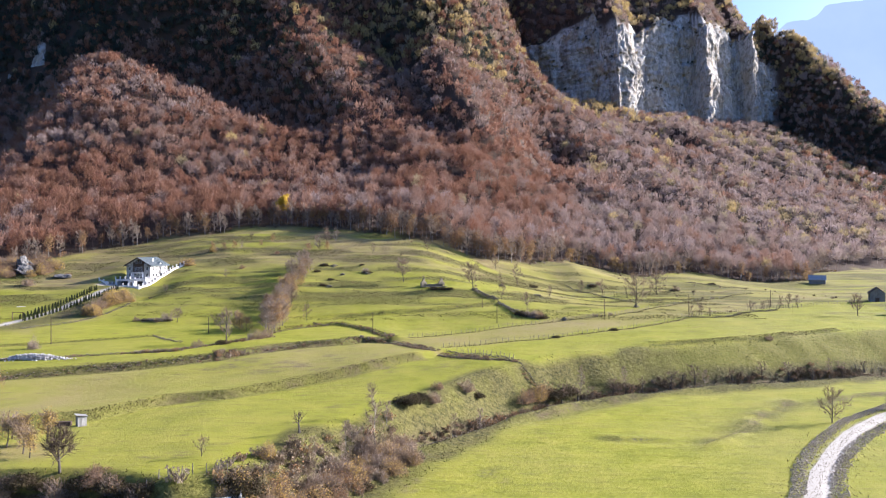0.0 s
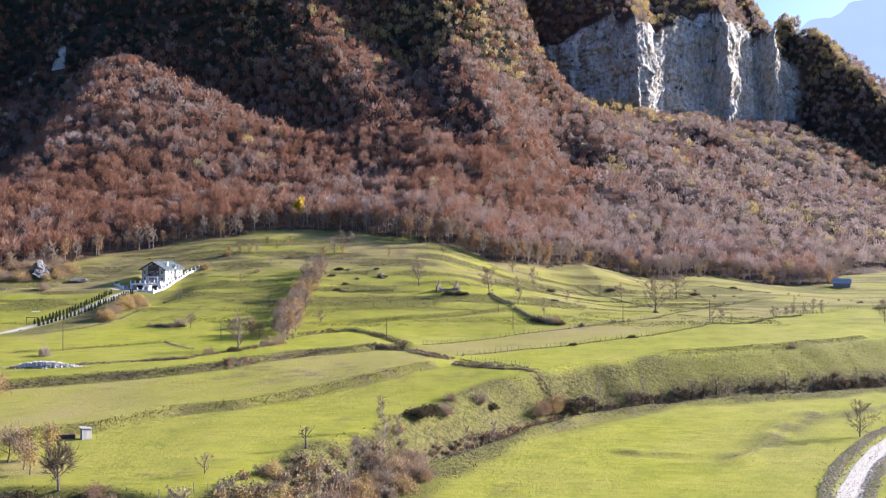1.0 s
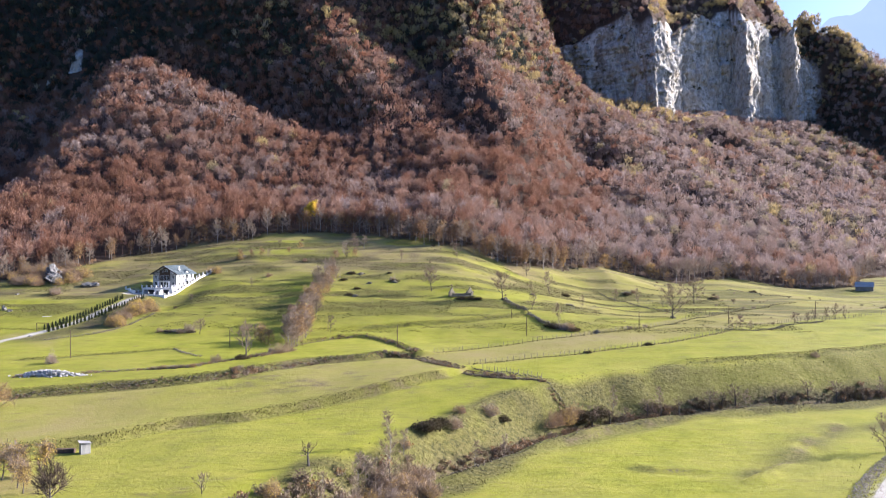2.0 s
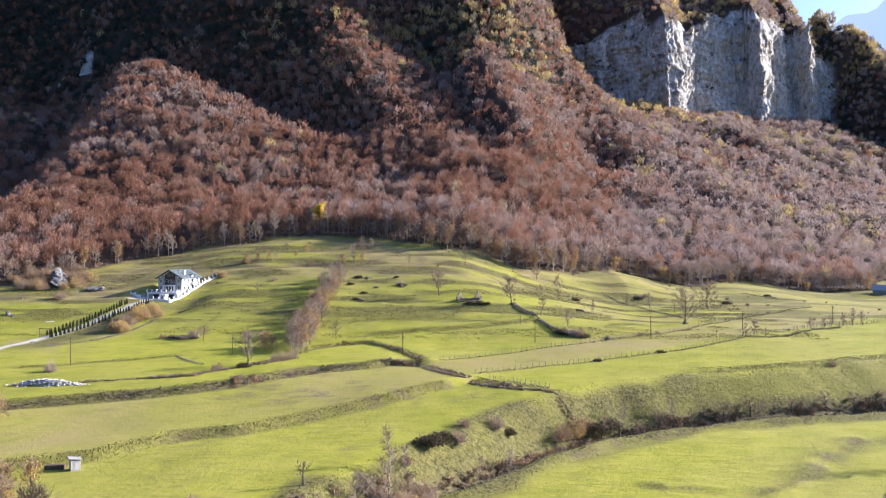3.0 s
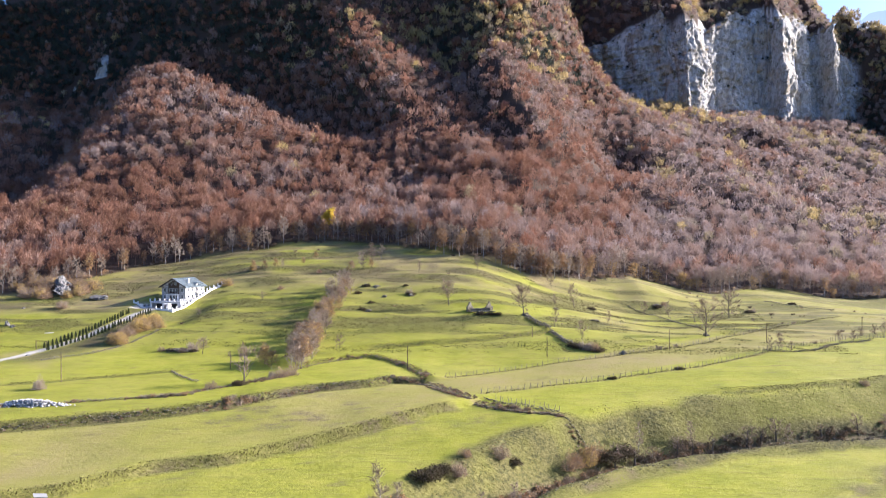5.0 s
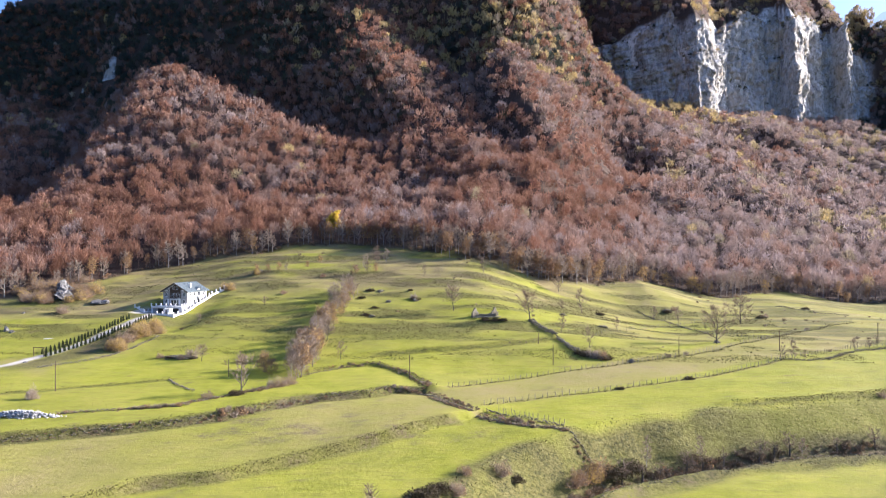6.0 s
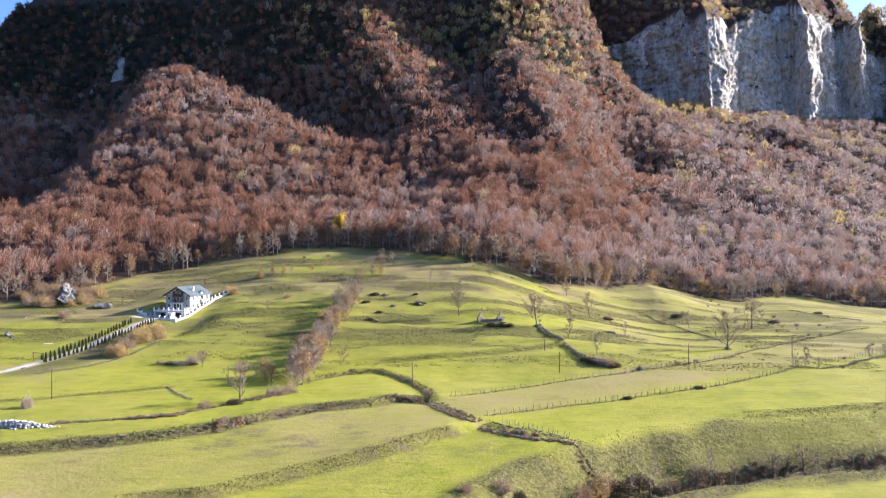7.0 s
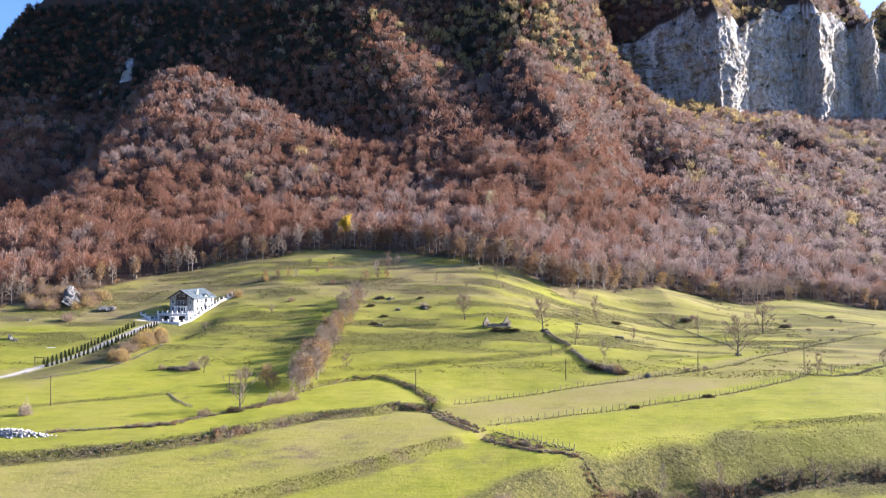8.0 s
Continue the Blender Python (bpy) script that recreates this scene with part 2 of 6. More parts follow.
def make_ground():
    n = Nodes("meadow_and_slopes", 0.95, spec=0.15)
    broad, mid, fine = n.noise(0.02, 3), n.noise(0.13, 5, 0.65), n.noise(2.6, 6, 0.75)
    grass = n.ramp(mid, (0.3, (0.175, 0.188, 0.010)), (0.5, (0.24, 0.247, 0.016)), (0.68, (0.28, 0.27, 0.03)))
    straw = n.ramp(fine, (0.3, (0.165, 0.138, 0.05)), (0.6, (0.255, 0.212, 0.08)), (0.8, (0.335, 0.278, 0.125)))
    patch = n.math("MULTIPLY", n.level(broad, 0.42, 0.62), 0.45)
    c = n.mix(n.level(fine, 0.42, 0.72, 0.0, 0.5), grass, (0.13, 0.14, 0.018))
    c = n.mix(n.math("MULTIPLY", n.level(n.noise(0.75, 6, 0.75), 0.58, 0.68), 0.5), c, (0.13, 0.11, 0.035))
    # dark streaks put the shade of the cattle steps into the grass colour
    stria = n.noise(0.55, 6, 0.75, (0.25, 1.0, 1.0))
    c = n.mix(n.level(stria, 0.52, 0.66, 0.0, 0.5), c, (0.12, 0.115, 0.022))
    dry = n.math("ADD", n.math("MULTIPLY", n.attr("dry"), n.level(mid, 0.3, 0.6, 0.55, 1.0)), n.math("MULTIPLY", patch, n.level(fine, 0.35, 0.65)))
    c = n.mix(n.level(dry, 0.0, 1.0), c, straw)
    tussock = n.noise(1.2, 5, 0.7)
    # olive rough grass, darkened for the shade among its own tussocks
    rough = n.ramp(tussock, (0.36, (0.038, 0.037, 0.014)), (0.5, (0.09, 0.084, 0.025)), (0.64, (0.142, 0.128, 0.042)))
    c = n.mix(n.math("MULTIPLY", n.attr("rough"), n.level(mid, 0.3, 0.55, 0.7, 1.0)), c, rough)
    litter = n.ramp(fine, (0.3, (0.025, 0.02, 0.015)), (0.7, (0.085, 0.055, 0.038)))
    c = n.mix(n.attr("wood"), c, litter)
    stone = n.ramp(n.noise(0.26, 9, 0.8, (1, 1, 0.45)), (0.38, (0.15, 0.145, 0.14)), (0.47, (0.40, 0.39, 0.375)), (0.53, (0.62, 0.60, 0.57)), (0.62, (0.58, 0.565, 0.54)))
    stone = n.mix(n.level(n.noise(0.045, 4, 0.6), 0.5, 0.6, 0.0, 0.7), stone, (0.20, 0.175, 0.13))
    c = n.mix(n.attr("rock"), c, stone)
    gravel = n.ramp(fine, (0.3, (0.26, 0.24, 0.20)), (0.7, (0.42, 0.39, 0.34)))
    c = n.mix(n.attr("track"), c, gravel)
    soil = n.ramp(fine, (0.3, (0.06, 0.045, 0.03)), (0.7, (0.16, 0.12, 0.075)))
    c = n.mix(n.math("MULTIPLY", n.attr("soil"), n.level(tussock, 0.38, 0.56)), c, soil)
    n.bump(n.math("ADD", n.math("ADD", n.noise(0.7, 6, 0.8), n.math("MULTIPLY", n.attr("rough"), n.math("MULTIPLY", tussock, 1.6))), n.math("ADD", n.math("MULTIPLY", mid, 0.7), n.math("MULTIPLY", stria, 1.0))), 0.55, 0.5)
    return n.done(c)


def make_leaf(name, *stops, through_light=0.35, vary=0.5):
    """Foliage and twigs: the hue goes by the plant's own tone, part of the light passes through."""
    n = Nodes(name, 0.85, spec=0.1)
    island = n.add("ShaderNodeNewGeometry").outputs["Random Per Island"]
    own = n.add("ShaderNodeObjectInfo").outputs["Random"]
    tone = n.math("ADD", n.attr("tone"), n.level(own, 0, 1, -0.08, 0.08))
    c = n.ramp(tone, *stops)
    c = n.mix(n.level(island, 0, 1, 0.0, vary), c, (0.07, 0.05, 0.04))
    glow = n.add("ShaderNodeBsdfTranslucent")
    n.link(c, glow.inputs[0])
    both = n.add("ShaderNodeMixShader")
    both.inputs[0].default_value = through_light
    n.link(n.bsdf.outputs[0], both.inputs[1])
    n.link(glow.outputs[0], both.inputs[2])
    n.link(both.outputs[0], n.tree.nodes["Material Output"].inputs["Surface"])
    return n.done(c)


GROUND = make_ground()
# haze is in the paler stops by 0.8, shade in the first two
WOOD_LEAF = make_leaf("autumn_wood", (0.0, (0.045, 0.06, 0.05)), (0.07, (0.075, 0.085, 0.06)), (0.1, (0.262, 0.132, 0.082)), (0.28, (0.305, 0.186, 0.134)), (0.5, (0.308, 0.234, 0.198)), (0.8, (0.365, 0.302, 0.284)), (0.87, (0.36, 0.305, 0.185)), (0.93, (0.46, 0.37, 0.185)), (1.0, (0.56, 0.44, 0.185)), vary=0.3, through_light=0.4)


# ---------------------------------------------------------------- meshes from arrays
def sheet(name, co, faces, mats, values=None, smooth=False, slots=None):
    """An object from arrays of corners and of equal-sided faces, with point values by name."""
    co, faces = np.asarray(co, np.float32), np.asarray(faces, np.int32)
    me = bpy.data.meshes.new(name)
    sides = faces.shape[1]
    me.vertices.add(len(co))
    me.vertices.foreach_set("co", co.ravel())
    me.loops.add(faces.size)
    me.loops.foreach_set("vertex_index", faces.ravel())
    me.polygons.add(len(faces))
    me.polygons.foreach_set("loop_start", np.arange(0, faces.size, sides, dtype=np.int32))
    if slots is not None:
        me.polygons.foreach_set("material_index", np.asarray(slots, np.int32))
    for key, value in (values or {}).items():
        me.attributes.new(key, "FLOAT", "POINT").data.foreach_set("value", np.asarray(value, np.float32).ravel())
    for m in mats:
        me.materials.append(m)
    me.update(calc_edges=True)
    if smooth:
        me.polygons.foreach_set("use_smooth", np.ones(len(faces), bool))
    return new(name, me)


def spaced(*runs):
    """Grid lines: runs of (start, end, gap at start, gap at end)."""
    out = []
    for a, b, g0, g1 in runs:
        v = a
        while v < b - 0.5 * g1:
            out.append(v)
            v += g0 + (g1 - g0) * (v - a) / (b - a)
    return np.array(out + [runs[-1][1]])


# ---------------------------------------------------------------- the ground
gx = spaced((-3200, -520, 160, 18), (-520, -200, 10, 2.2), (-200, 200, 1.7, 1.7), (200, 520, 2.2, 3.4), (520, 900, 4, 14), (900, 3600, 20, 120))
gy = spaced((-600, 80, 80, 3), (80, 440, 1.5, 1.5), (440, 700, 2.2, 5), (700, 1000, 5, 4.5), (1000, 1150, 2.8, 2.8), (1150, 1400, 4, 9), (1400, 4700, 12, 90))
X, Y = np.meshgrid(gx, gy)
Z = height(X, Y)
into = Y - foot(X)
WOODED = step(-6, 6, Y - edge(X) + 5 * grain(X, Y, 13, 61))
dzx, dzy = np.gradient(Z, gx, axis=1), np.gradient(Z, gy, axis=0)
STEEP = np.hypot(dzx, dzy)


# places, widths and heights of the small crags in the shaded slope
CRAGS = ((-466, 888, 26, 28), (-424, 884, 28, 20), (-518, 918, 30, 12), (-330, 905, 22, 14), (-255, 930, 18, 16))


def bare_rock(x, y):
    c = cliff(x, y)
    return step(-4, 3, c) * (1 - step(30, 36, c + 6 * grain(x, y, 20, 72))) * step(100, 130, x) * (1 - step(520, 545, x))


ROCKY = bare_rock(X, Y) * step(0.55, 1.0, STEEP + 0.2 * grain(X, Y, 12, 75))
scarp_d, _ = along(SCARP, X, Y)
DRY = 0.15 * step(-3, 2, scarp_d + 3 * grain(X, Y, 9, 25)) * (1 - step(15, 24, scarp_d))
ROUGH = step(-2, 2, scarp_d + np.where(X < -34, 1.5, 3 * grain(X, Y, 9, 25) + 2.5 * step(-34, -26, X) * (1 - step(5, 20, X)))) * (1 - step(13, 19, scarp_d + 3 * grain(X, Y, 7, 26))) * (1 - 0.45 * step(40, 85, X))
d, _ = along(DITCH, X, Y)
ROUGH = np.maximum(ROUGH, step(-6, -3, d) * (1 - step(2.5, 5.5, d + 2 * grain(X, Y, 6, 50))))
SOIL = 0 * X
for line, rise, width in BANKS:
    d, _ = along(line, X, Y)
    d = d + 0.7 * grain(X, Y, 5, 26)
    ROUGH = np.maximum(ROUGH, np.exp(-(((d - 0.4) / (2.3 if rise > 1.5 else 1.0)) ** 4)) * (0.72 if rise < 1.65 else 1.0))
    SOIL = np.maximum(SOIL, 0.75 * step(0.0, 0.5, grain(X, Y, 6, 28)) * np.exp(-(((d - 0.5) / 0.9) ** 2)) * (rise > 1.2))
for line, rise, width in SCARS:
    d, _ = along(line, X, Y)
    ROUGH = np.maximum(ROUGH, 0.85 * np.exp(-(((d - 0.5) / (0.8 * width)) ** 2)) * step(-0.6, 0.3, grain(X, Y, 5, 57)))
    SOIL = np.maximum(SOIL, 0.9 * np.exp(-((d / 0.9) ** 2)) * step(-0.1, 0.4, grain(X, Y, 4, 58)))
for line in FENCES:
    d, _ = along(line, X, Y)
    DRY = np.maximum(DRY, 0.9 * np.exp(-((d / 0.9) ** 2)))
SOIL = np.maximum(SOIL, 0.6 * step(0.6, 0.8, grain(X, Y, 4.5, 35) * 0.6 + grain(X, Y, 2.2, 36) * 0.6) * step(0.1, 0.5, grain(X, Y, 35, 37) + 0.3) * (Y < 400))
d, _ = along(DITCH, X, Y)
SOIL = np.maximum(SOIL, 0.9 * np.exp(-(((d + 1.0) / 1.4) ** 2)))
low, _ = along(BANK_LOW, X, Y)
hedge, _ = along(BANK_HEDGE, X, Y)
DRY = np.maximum(DRY, (0.5 + 0.25 * ridged(X, Y, 20, 38, 3)) * step(0, 2, -low) * step(0, 2, hedge) * step(-120, -100, X) * (1 - step(-12, 0, X)))
SOIL = np.maximum(SOIL, 0.8 * step(0.2, 0.45, grain(X, 1.8 * Y, 4.5, 59)) * step(0.0, 0.4, grain(X, Y, 22, 60) + 0.2) * step(-75, -60, X) * (1 - step(-15, -8, X)) * step(182, 190, Y) * (1 - step(222, 232, Y)))
d, _ = along(LANE, X, Y)
DRY = np.maximum(DRY, np.exp(-((d / 1.6) ** 2)))
# straw-coloured hay meadows between the fences, and worn hillside round the house
DRY = np.maximum(DRY, (0.62 + 0.3 * ridged(X, Y, 30, 29, 3)) * step(219, 223, Y - 0.76 * X) * (1 - step(246, 251, Y - 0.85 * X)) * (X > -16))
DRY = np.maximum(DRY, (0.45 + 0.35 * ridged(X, Y, 26, 40, 3)) * step(20, 50, X) * step(252, 262, Y - 0.85 * X) * (Y < 470))
DRY = np.maximum(DRY, (0.4 + 0.4 * ridged(X, Y, 18, 47, 3)) * step(-40, -5, X) * step(372, 395, Y))
DRY = np.maximum(DRY, 0.8 * step(-0.1, 0.5, ridged(X, Y, 30, 30, 3)) * step(-60, -110, X) * step(375, 395, Y))
DRY = np.maximum(DRY, 0.6 * step(0.0, 0.6, ridged(X, Y, 25, 33, 4)) * step(330, 400, Y)) * (into < 20)
DRY = np.maximum(DRY, 0.75 * step(0.0, 0.5, ridged(X, Y, 18, 34, 3)) * step(-125, -135, X) * step(245, 262, Y) * (1 - step(285, 300, Y - 0.5 * (X + 150))))
d, _ = along(ROAD, X, Y)
TRACK = 1 - step(1.5, 2.1, np.abs(d))
d, _ = along(DRIVE, X, Y)
ROUGH = np.maximum(ROUGH, 0.9 * step(2, 4, d) * (1 - step(13, 19, d + 3 * grain(X, Y, 8, 51))) * step(255, 265, Y) * (1 - step(330, 342, Y)))
# dark bands on the hillside: part olive grass, part painted shade of the steps
ROUGH = np.maximum(ROUGH, 0.75 * step(-0.25, 0.35, ridged(0.5 * X, 2.4 * Y, 17, 53, 3)) * step(285, 320, Y) * (into < 15))
SOIL = np.maximum(SOIL, 0.7 * step(2, 4, d) * (1 - step(10, 15, d)) * step(-0.1, 0.4, grain(X, Y, 7, 55)) * step(255, 265, Y) * (1 - step(326, 336, Y)))
SOIL = np.maximum(SOIL, 0.6 * step(0.1, 0.5, grain(X, 1.6 * Y, 9, 56)) * step(345, 385, Y) * (X < 20) * (into < 10))
WORN = np.maximum(step(348, 385, Y) * (1 - step(20, 60, X)), step(-148, -162, X) * step(322, 340, Y)) * step(-0.45, 0.1, ridged(0.7 * X, 1.5 * Y, 24, 61, 3)) * (into < 15)
DRY = np.maximum(DRY, 0.95 * WORN)
SOIL = np.maximum(SOIL, 0.65 * WORN * step(0.0, 0.35, grain(X, 1.6 * Y, 6, 62)))
DRY = np.maximum(DRY, 0.8 * np.exp(-((((X + 66) / 7) ** 2 + ((Y - 120) / 6) ** 2) ** 2)))
TRACK = np.maximum(TRACK, 1 - step(1.6, 2.2, np.abs(d)))
u, v = X + 144.6, Y - 350.9
TRACK = np.maximum(TRACK, step(-8, -6.5, 0.99 * u - 0.139 * v) * (1 - step(11.5, 12.5, 0.99 * u - 0.139 * v)) * step(-15, -12, 0.139 * u + 0.99 * v) * (1 - step(-1, 1, 0.139 * u + 0.99 * v)))
nx, ny = len(gx), len(gy)
k = (np.arange(ny - 1)[:, None] * nx + np.arange(nx - 1)[None]).ravel()
quads = np.stack([k, k + 1, k + 1 + nx, k + nx], 1)
ground = sheet("ground", np.stack([X.ravel(), Y.ravel(), Z.ravel()], 1), quads, [GROUND], {"wood": WOODED, "rock": ROCKY, "dry": DRY, "rough": ROUGH, "track": TRACK, "soil": SOIL}, smooth=True)
tagged(ground, "green autumn meadows rising to wooded mountain slopes", "ground", kind="structure")


# ---------------------------------------------------------------- the far woods
def sliver(base, way, size, width, rng):
    """Thin triangles from base along way."""
    side = np.cross(way, rng.normal(size=way.shape))
    side /= np.linalg.norm(side, axis=1, keepdims=True) + 1e-9
    return np.stack([base - side * width, base + side * width, base + way * size], 1)


def wood_tree(rng, tall, spread, count, size, slim=0.1, low=0.6):
    """One woodland tree as loose triangles: a stem, a lumpy round crown of twig fans that face outward, and wisps above."""
    fans = int(count * 0.8)
    d = rng.normal(size=(fans, 3))
    d[:, 2] = np.abs(d[:, 2]) * 1.1 - 0.4
    d /= np.linalg.norm(d, axis=1, keepdims=True)
    lump = 1 + 0.25 * np.sin(3 * np.arctan2(d[:, 1], d[:, 0]) + rng.uniform(0, 6)) * np.cos(2.5 * d[:, 2] + rng.uniform(0, 6))
    r = lump * rng.uniform(0.6, 1.0, fans)
    at = np.array((0, 0, tall * low)) + d * r[:, None] * np.array((spread, spread, tall * (0.98 - low)))
    way = d * 0.6 + np.array((0, 0, 0.85)) + rng.normal(0, 0.18, (fans, 3))
    way /= np.linalg.norm(way, axis=1, keepdims=True)
    u = np.cross(way, d + rng.normal(0, 0.16, (fans, 3)))
    u /= np.linalg.norm(u, axis=1, keepdims=True) + 1e-9
    s = size * rng.uniform(0.7, 1.4, (fans, 1))
    fan = np.stack([at - u * s * slim - way * s * 0.5, at + u * s * slim - way * s * 0.5, at + way * s * 0.8 + u * s * rng.uniform(-0.2, 0.2, (fans, 1))], 1)
    wisps = count - fans
    a, h = rng.uniform(0, 2 * np.pi, wisps), rng.uniform(0.5, 0.95, wisps)
    rr = spread * np.sqrt(np.clip(1 - ((h - 0.62) / 0.38) ** 2, 0.03, 1)) * rng.uniform(0.5, 1.0, wisps)
    base = np.stack([rr * np.cos(a), rr * np.sin(a), h * tall], 1)
    way = np.stack([0.4 * np.cos(a), 0.4 * np.sin(a), np.ones(wisps)], 1) + rng.normal(0, 0.2, (wisps, 3))
    wisp = sliver(base, way / np.linalg.norm(way, axis=1, keepdims=True), size * rng.uniform(0.6, 1.2, (wisps, 1)), 0.09 * size, rng)
    stem = []
    for ang in (0.0, 2.1, 4.2):
        p, q = (0.16 * np.cos(ang), 0.16 * np.sin(ang), -0.6), (0.16 * np.cos(ang + 2.1), 0.16 * np.sin(ang + 2.1), -0.6)
        stem.append([p, q, (0, 0, tall * 0.8)])
    return np.concatenate([fan, wisp, np.array(stem)])


def plant_wood(name, x, y, kinds, tone, scale, mat, rng, z=None):
    """Many trees joined into one mesh."""
    which, turn = rng.integers(0, len(kinds), len(x)), rng.uniform(0, 2 * np.pi, len(x))
    z = height(x, y) if z is None else z
    parts, tones = [], []
    for n, kind in enumerate(kinds):
        m = which == n
        c, s = np.cos(turn[m])[:, None, None], np.sin(turn[m])[:, None, None]
        k = kind[None] * scale[m][:, None, None, None]
        p = np.stack([c * k[..., 0] - s * k[..., 1] + x[m][:, None, None], s * k[..., 0] + c * k[..., 1] + y[m][:, None, None], k[..., 2] + z[m][:, None, None]], -1)
        parts.append(p.reshape(-1, 3))
        tones.append(np.repeat(tone[m], kind.shape[0] * 3))
    co = np.concatenate(parts)
    return sheet(name, co, np.arange(len(co)).reshape(-1, 3), [mat], {"tone": np.concatenate(tones)})


rng = np.random.default_rng(7)


def wood_spots(y0, y1, gap, rng):
    ys, xs = np.meshgrid(np.arange(y0, y1, gap), np.arange(-900, 1300, gap), indexing="ij")
    x, y = (xs + rng.uniform(-0.45, 0.45, xs.shape) * gap).ravel(), (ys + rng.uniform(-0.45, 0.45, xs.shape) * gap).ravel()
    clear = sum(np.exp(-((((x - cx) / (0.5 * wide)) ** 2 + ((y - cy + 7) / 13) ** 2) ** 2)) for cx, cy, wide, _ in CRAGS) < 0.5
    keep = clear & (y - edge(x) + 5 * grain(x, y, 13, 61) > 6) & (x > -0.80 * y) & (x < 0.62 * y + 20) & (bare_rock(x, y) < 0.4 + 0.25 * grain(x, y, 11, 62))
    x, y = x[keep], y[keep]
    seen = height(x, y) - 52 < 0.345 * (y - 40) - 8
    return x[seen], y[seen]


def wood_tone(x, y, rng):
    """Russet low on the spur, haze painted as paler mauve-grey to the valley's end, ochre and gold under and over the
    rock walls.
    """
    haze_drift = step(-20, 220, x - 0.2 * (y - 560))
    t = 0.25 + 0.36 * haze_drift + 0.16 * grain(x, y, 60, 91) + 0.12 * grain(x, y, 18, 92) + rng.normal(0, 0.15, len(x))
    # darker russet low on the left, partly for the shade there
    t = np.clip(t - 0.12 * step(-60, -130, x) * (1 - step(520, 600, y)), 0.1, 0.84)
    c = cliff(x, y)
    gold = 0.55 * step(745, 830, y) * step(-260, -170, x) * (1 - step(40, 120, x)) + 0.75 * step(-210, -90, c) * step(30, 100, x) * (1 - step(190, 290, x)) + 0.3 * step(-60, -10, c) * (x > 200) + 0.6 * step(0, 60, c) * (x > 60) + 0.7 * np.exp(-(along(CREST, x, y)[0] / 16) ** 2) + 0.03
    gold = gold * step(-0.5, 0.6, grain(x, y, 45, 93) + 0.5 * grain(x, y, 15, 94))
    # some firs, but mostly shade of high slopes and shoulder put into tree tones
    fir_shade = 0.7 * step(200, 250, height(x, y)) * step(-0.7, 0.2, grain(x, y, 40, 95)) + 0.5 * step(-350, -400, x)
    fir_shade = np.where(x > 470, 0.5, fir_shade * (x < 110))
    t = np.where(rng.uniform(0, 1, len(x)) < fir_shade * (y > 700), rng.uniform(0.0, 0.06, len(x)), t)
    return np.where(rng.uniform(0, 1, len(x)) < gold, rng.uniform(0.86, 1.0, len(x)), t)


near_kinds = [wood_tree(rng, rng.uniform(12, 17), rng.uniform(3.4, 5.0), 340, 1.05, 0.16, 0.62) for _ in range(10)]
far_kinds = [wood_tree(rng, rng.uniform(12, 17), rng.uniform(4.4, 6.2), 125, 1.6, 0.26) for _ in range(8)]
x, y = wood_spots(340, 640, 7.2, rng)
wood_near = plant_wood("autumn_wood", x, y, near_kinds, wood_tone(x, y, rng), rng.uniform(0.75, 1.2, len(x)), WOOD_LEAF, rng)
tagged(wood_near, "dense bare beech wood with russet and grey-brown crowns", "woods", kind="stuff")
x2, y2 = wood_spots(640, 1420, 9.2, rng)
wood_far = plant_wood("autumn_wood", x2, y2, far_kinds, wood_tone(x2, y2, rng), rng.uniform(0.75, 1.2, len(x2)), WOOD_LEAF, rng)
tagged(wood_far, "upper slope of mixed russet and ochre autumn woods", "woods", kind="stuff")


def make_rock_stone():
    """Pale weathered limestone: fractured blocks, dark water streaks, ochre stains."""
    n = Nodes("limestone_wall", 0.95, spec=0.15)
    blocks, streak = n.noise(0.2, 9, 0.75, (1, 1, 0.55)), n.noise(0.16, 6, 0.7, (1, 1, 0.12))
    c = n.ramp(blocks, (0.36, (0.13, 0.125, 0.12)), (0.46, (0.30, 0.29, 0.275)), (0.54, (0.40, 0.39, 0.37)), (0.64, (0.45, 0.44, 0.415)))
    c = n.mix(n.level(streak, 0.5, 0.66, 0.0, 0.65), c, (0.17, 0.16, 0.15))
    c = n.mix(n.level(n.noise(0.04, 5, 0.65), 0.52, 0.64, 0.0, 0.6), c, (0.30, 0.235, 0.15))
    c = n.mix(n.level(n.noise(0.11, 7, 0.75), 0.56, 0.62, 0.0, 0.8), c, (0.10, 0.095, 0.05))
    n.bump(n.math("ADD", blocks, n.math("MULTIPLY", n.noise(0.9, 5, 0.7), 0.4)), 1.6, 0.7)
    return n.done(c)


ROCK_WALL = make_rock_stone()


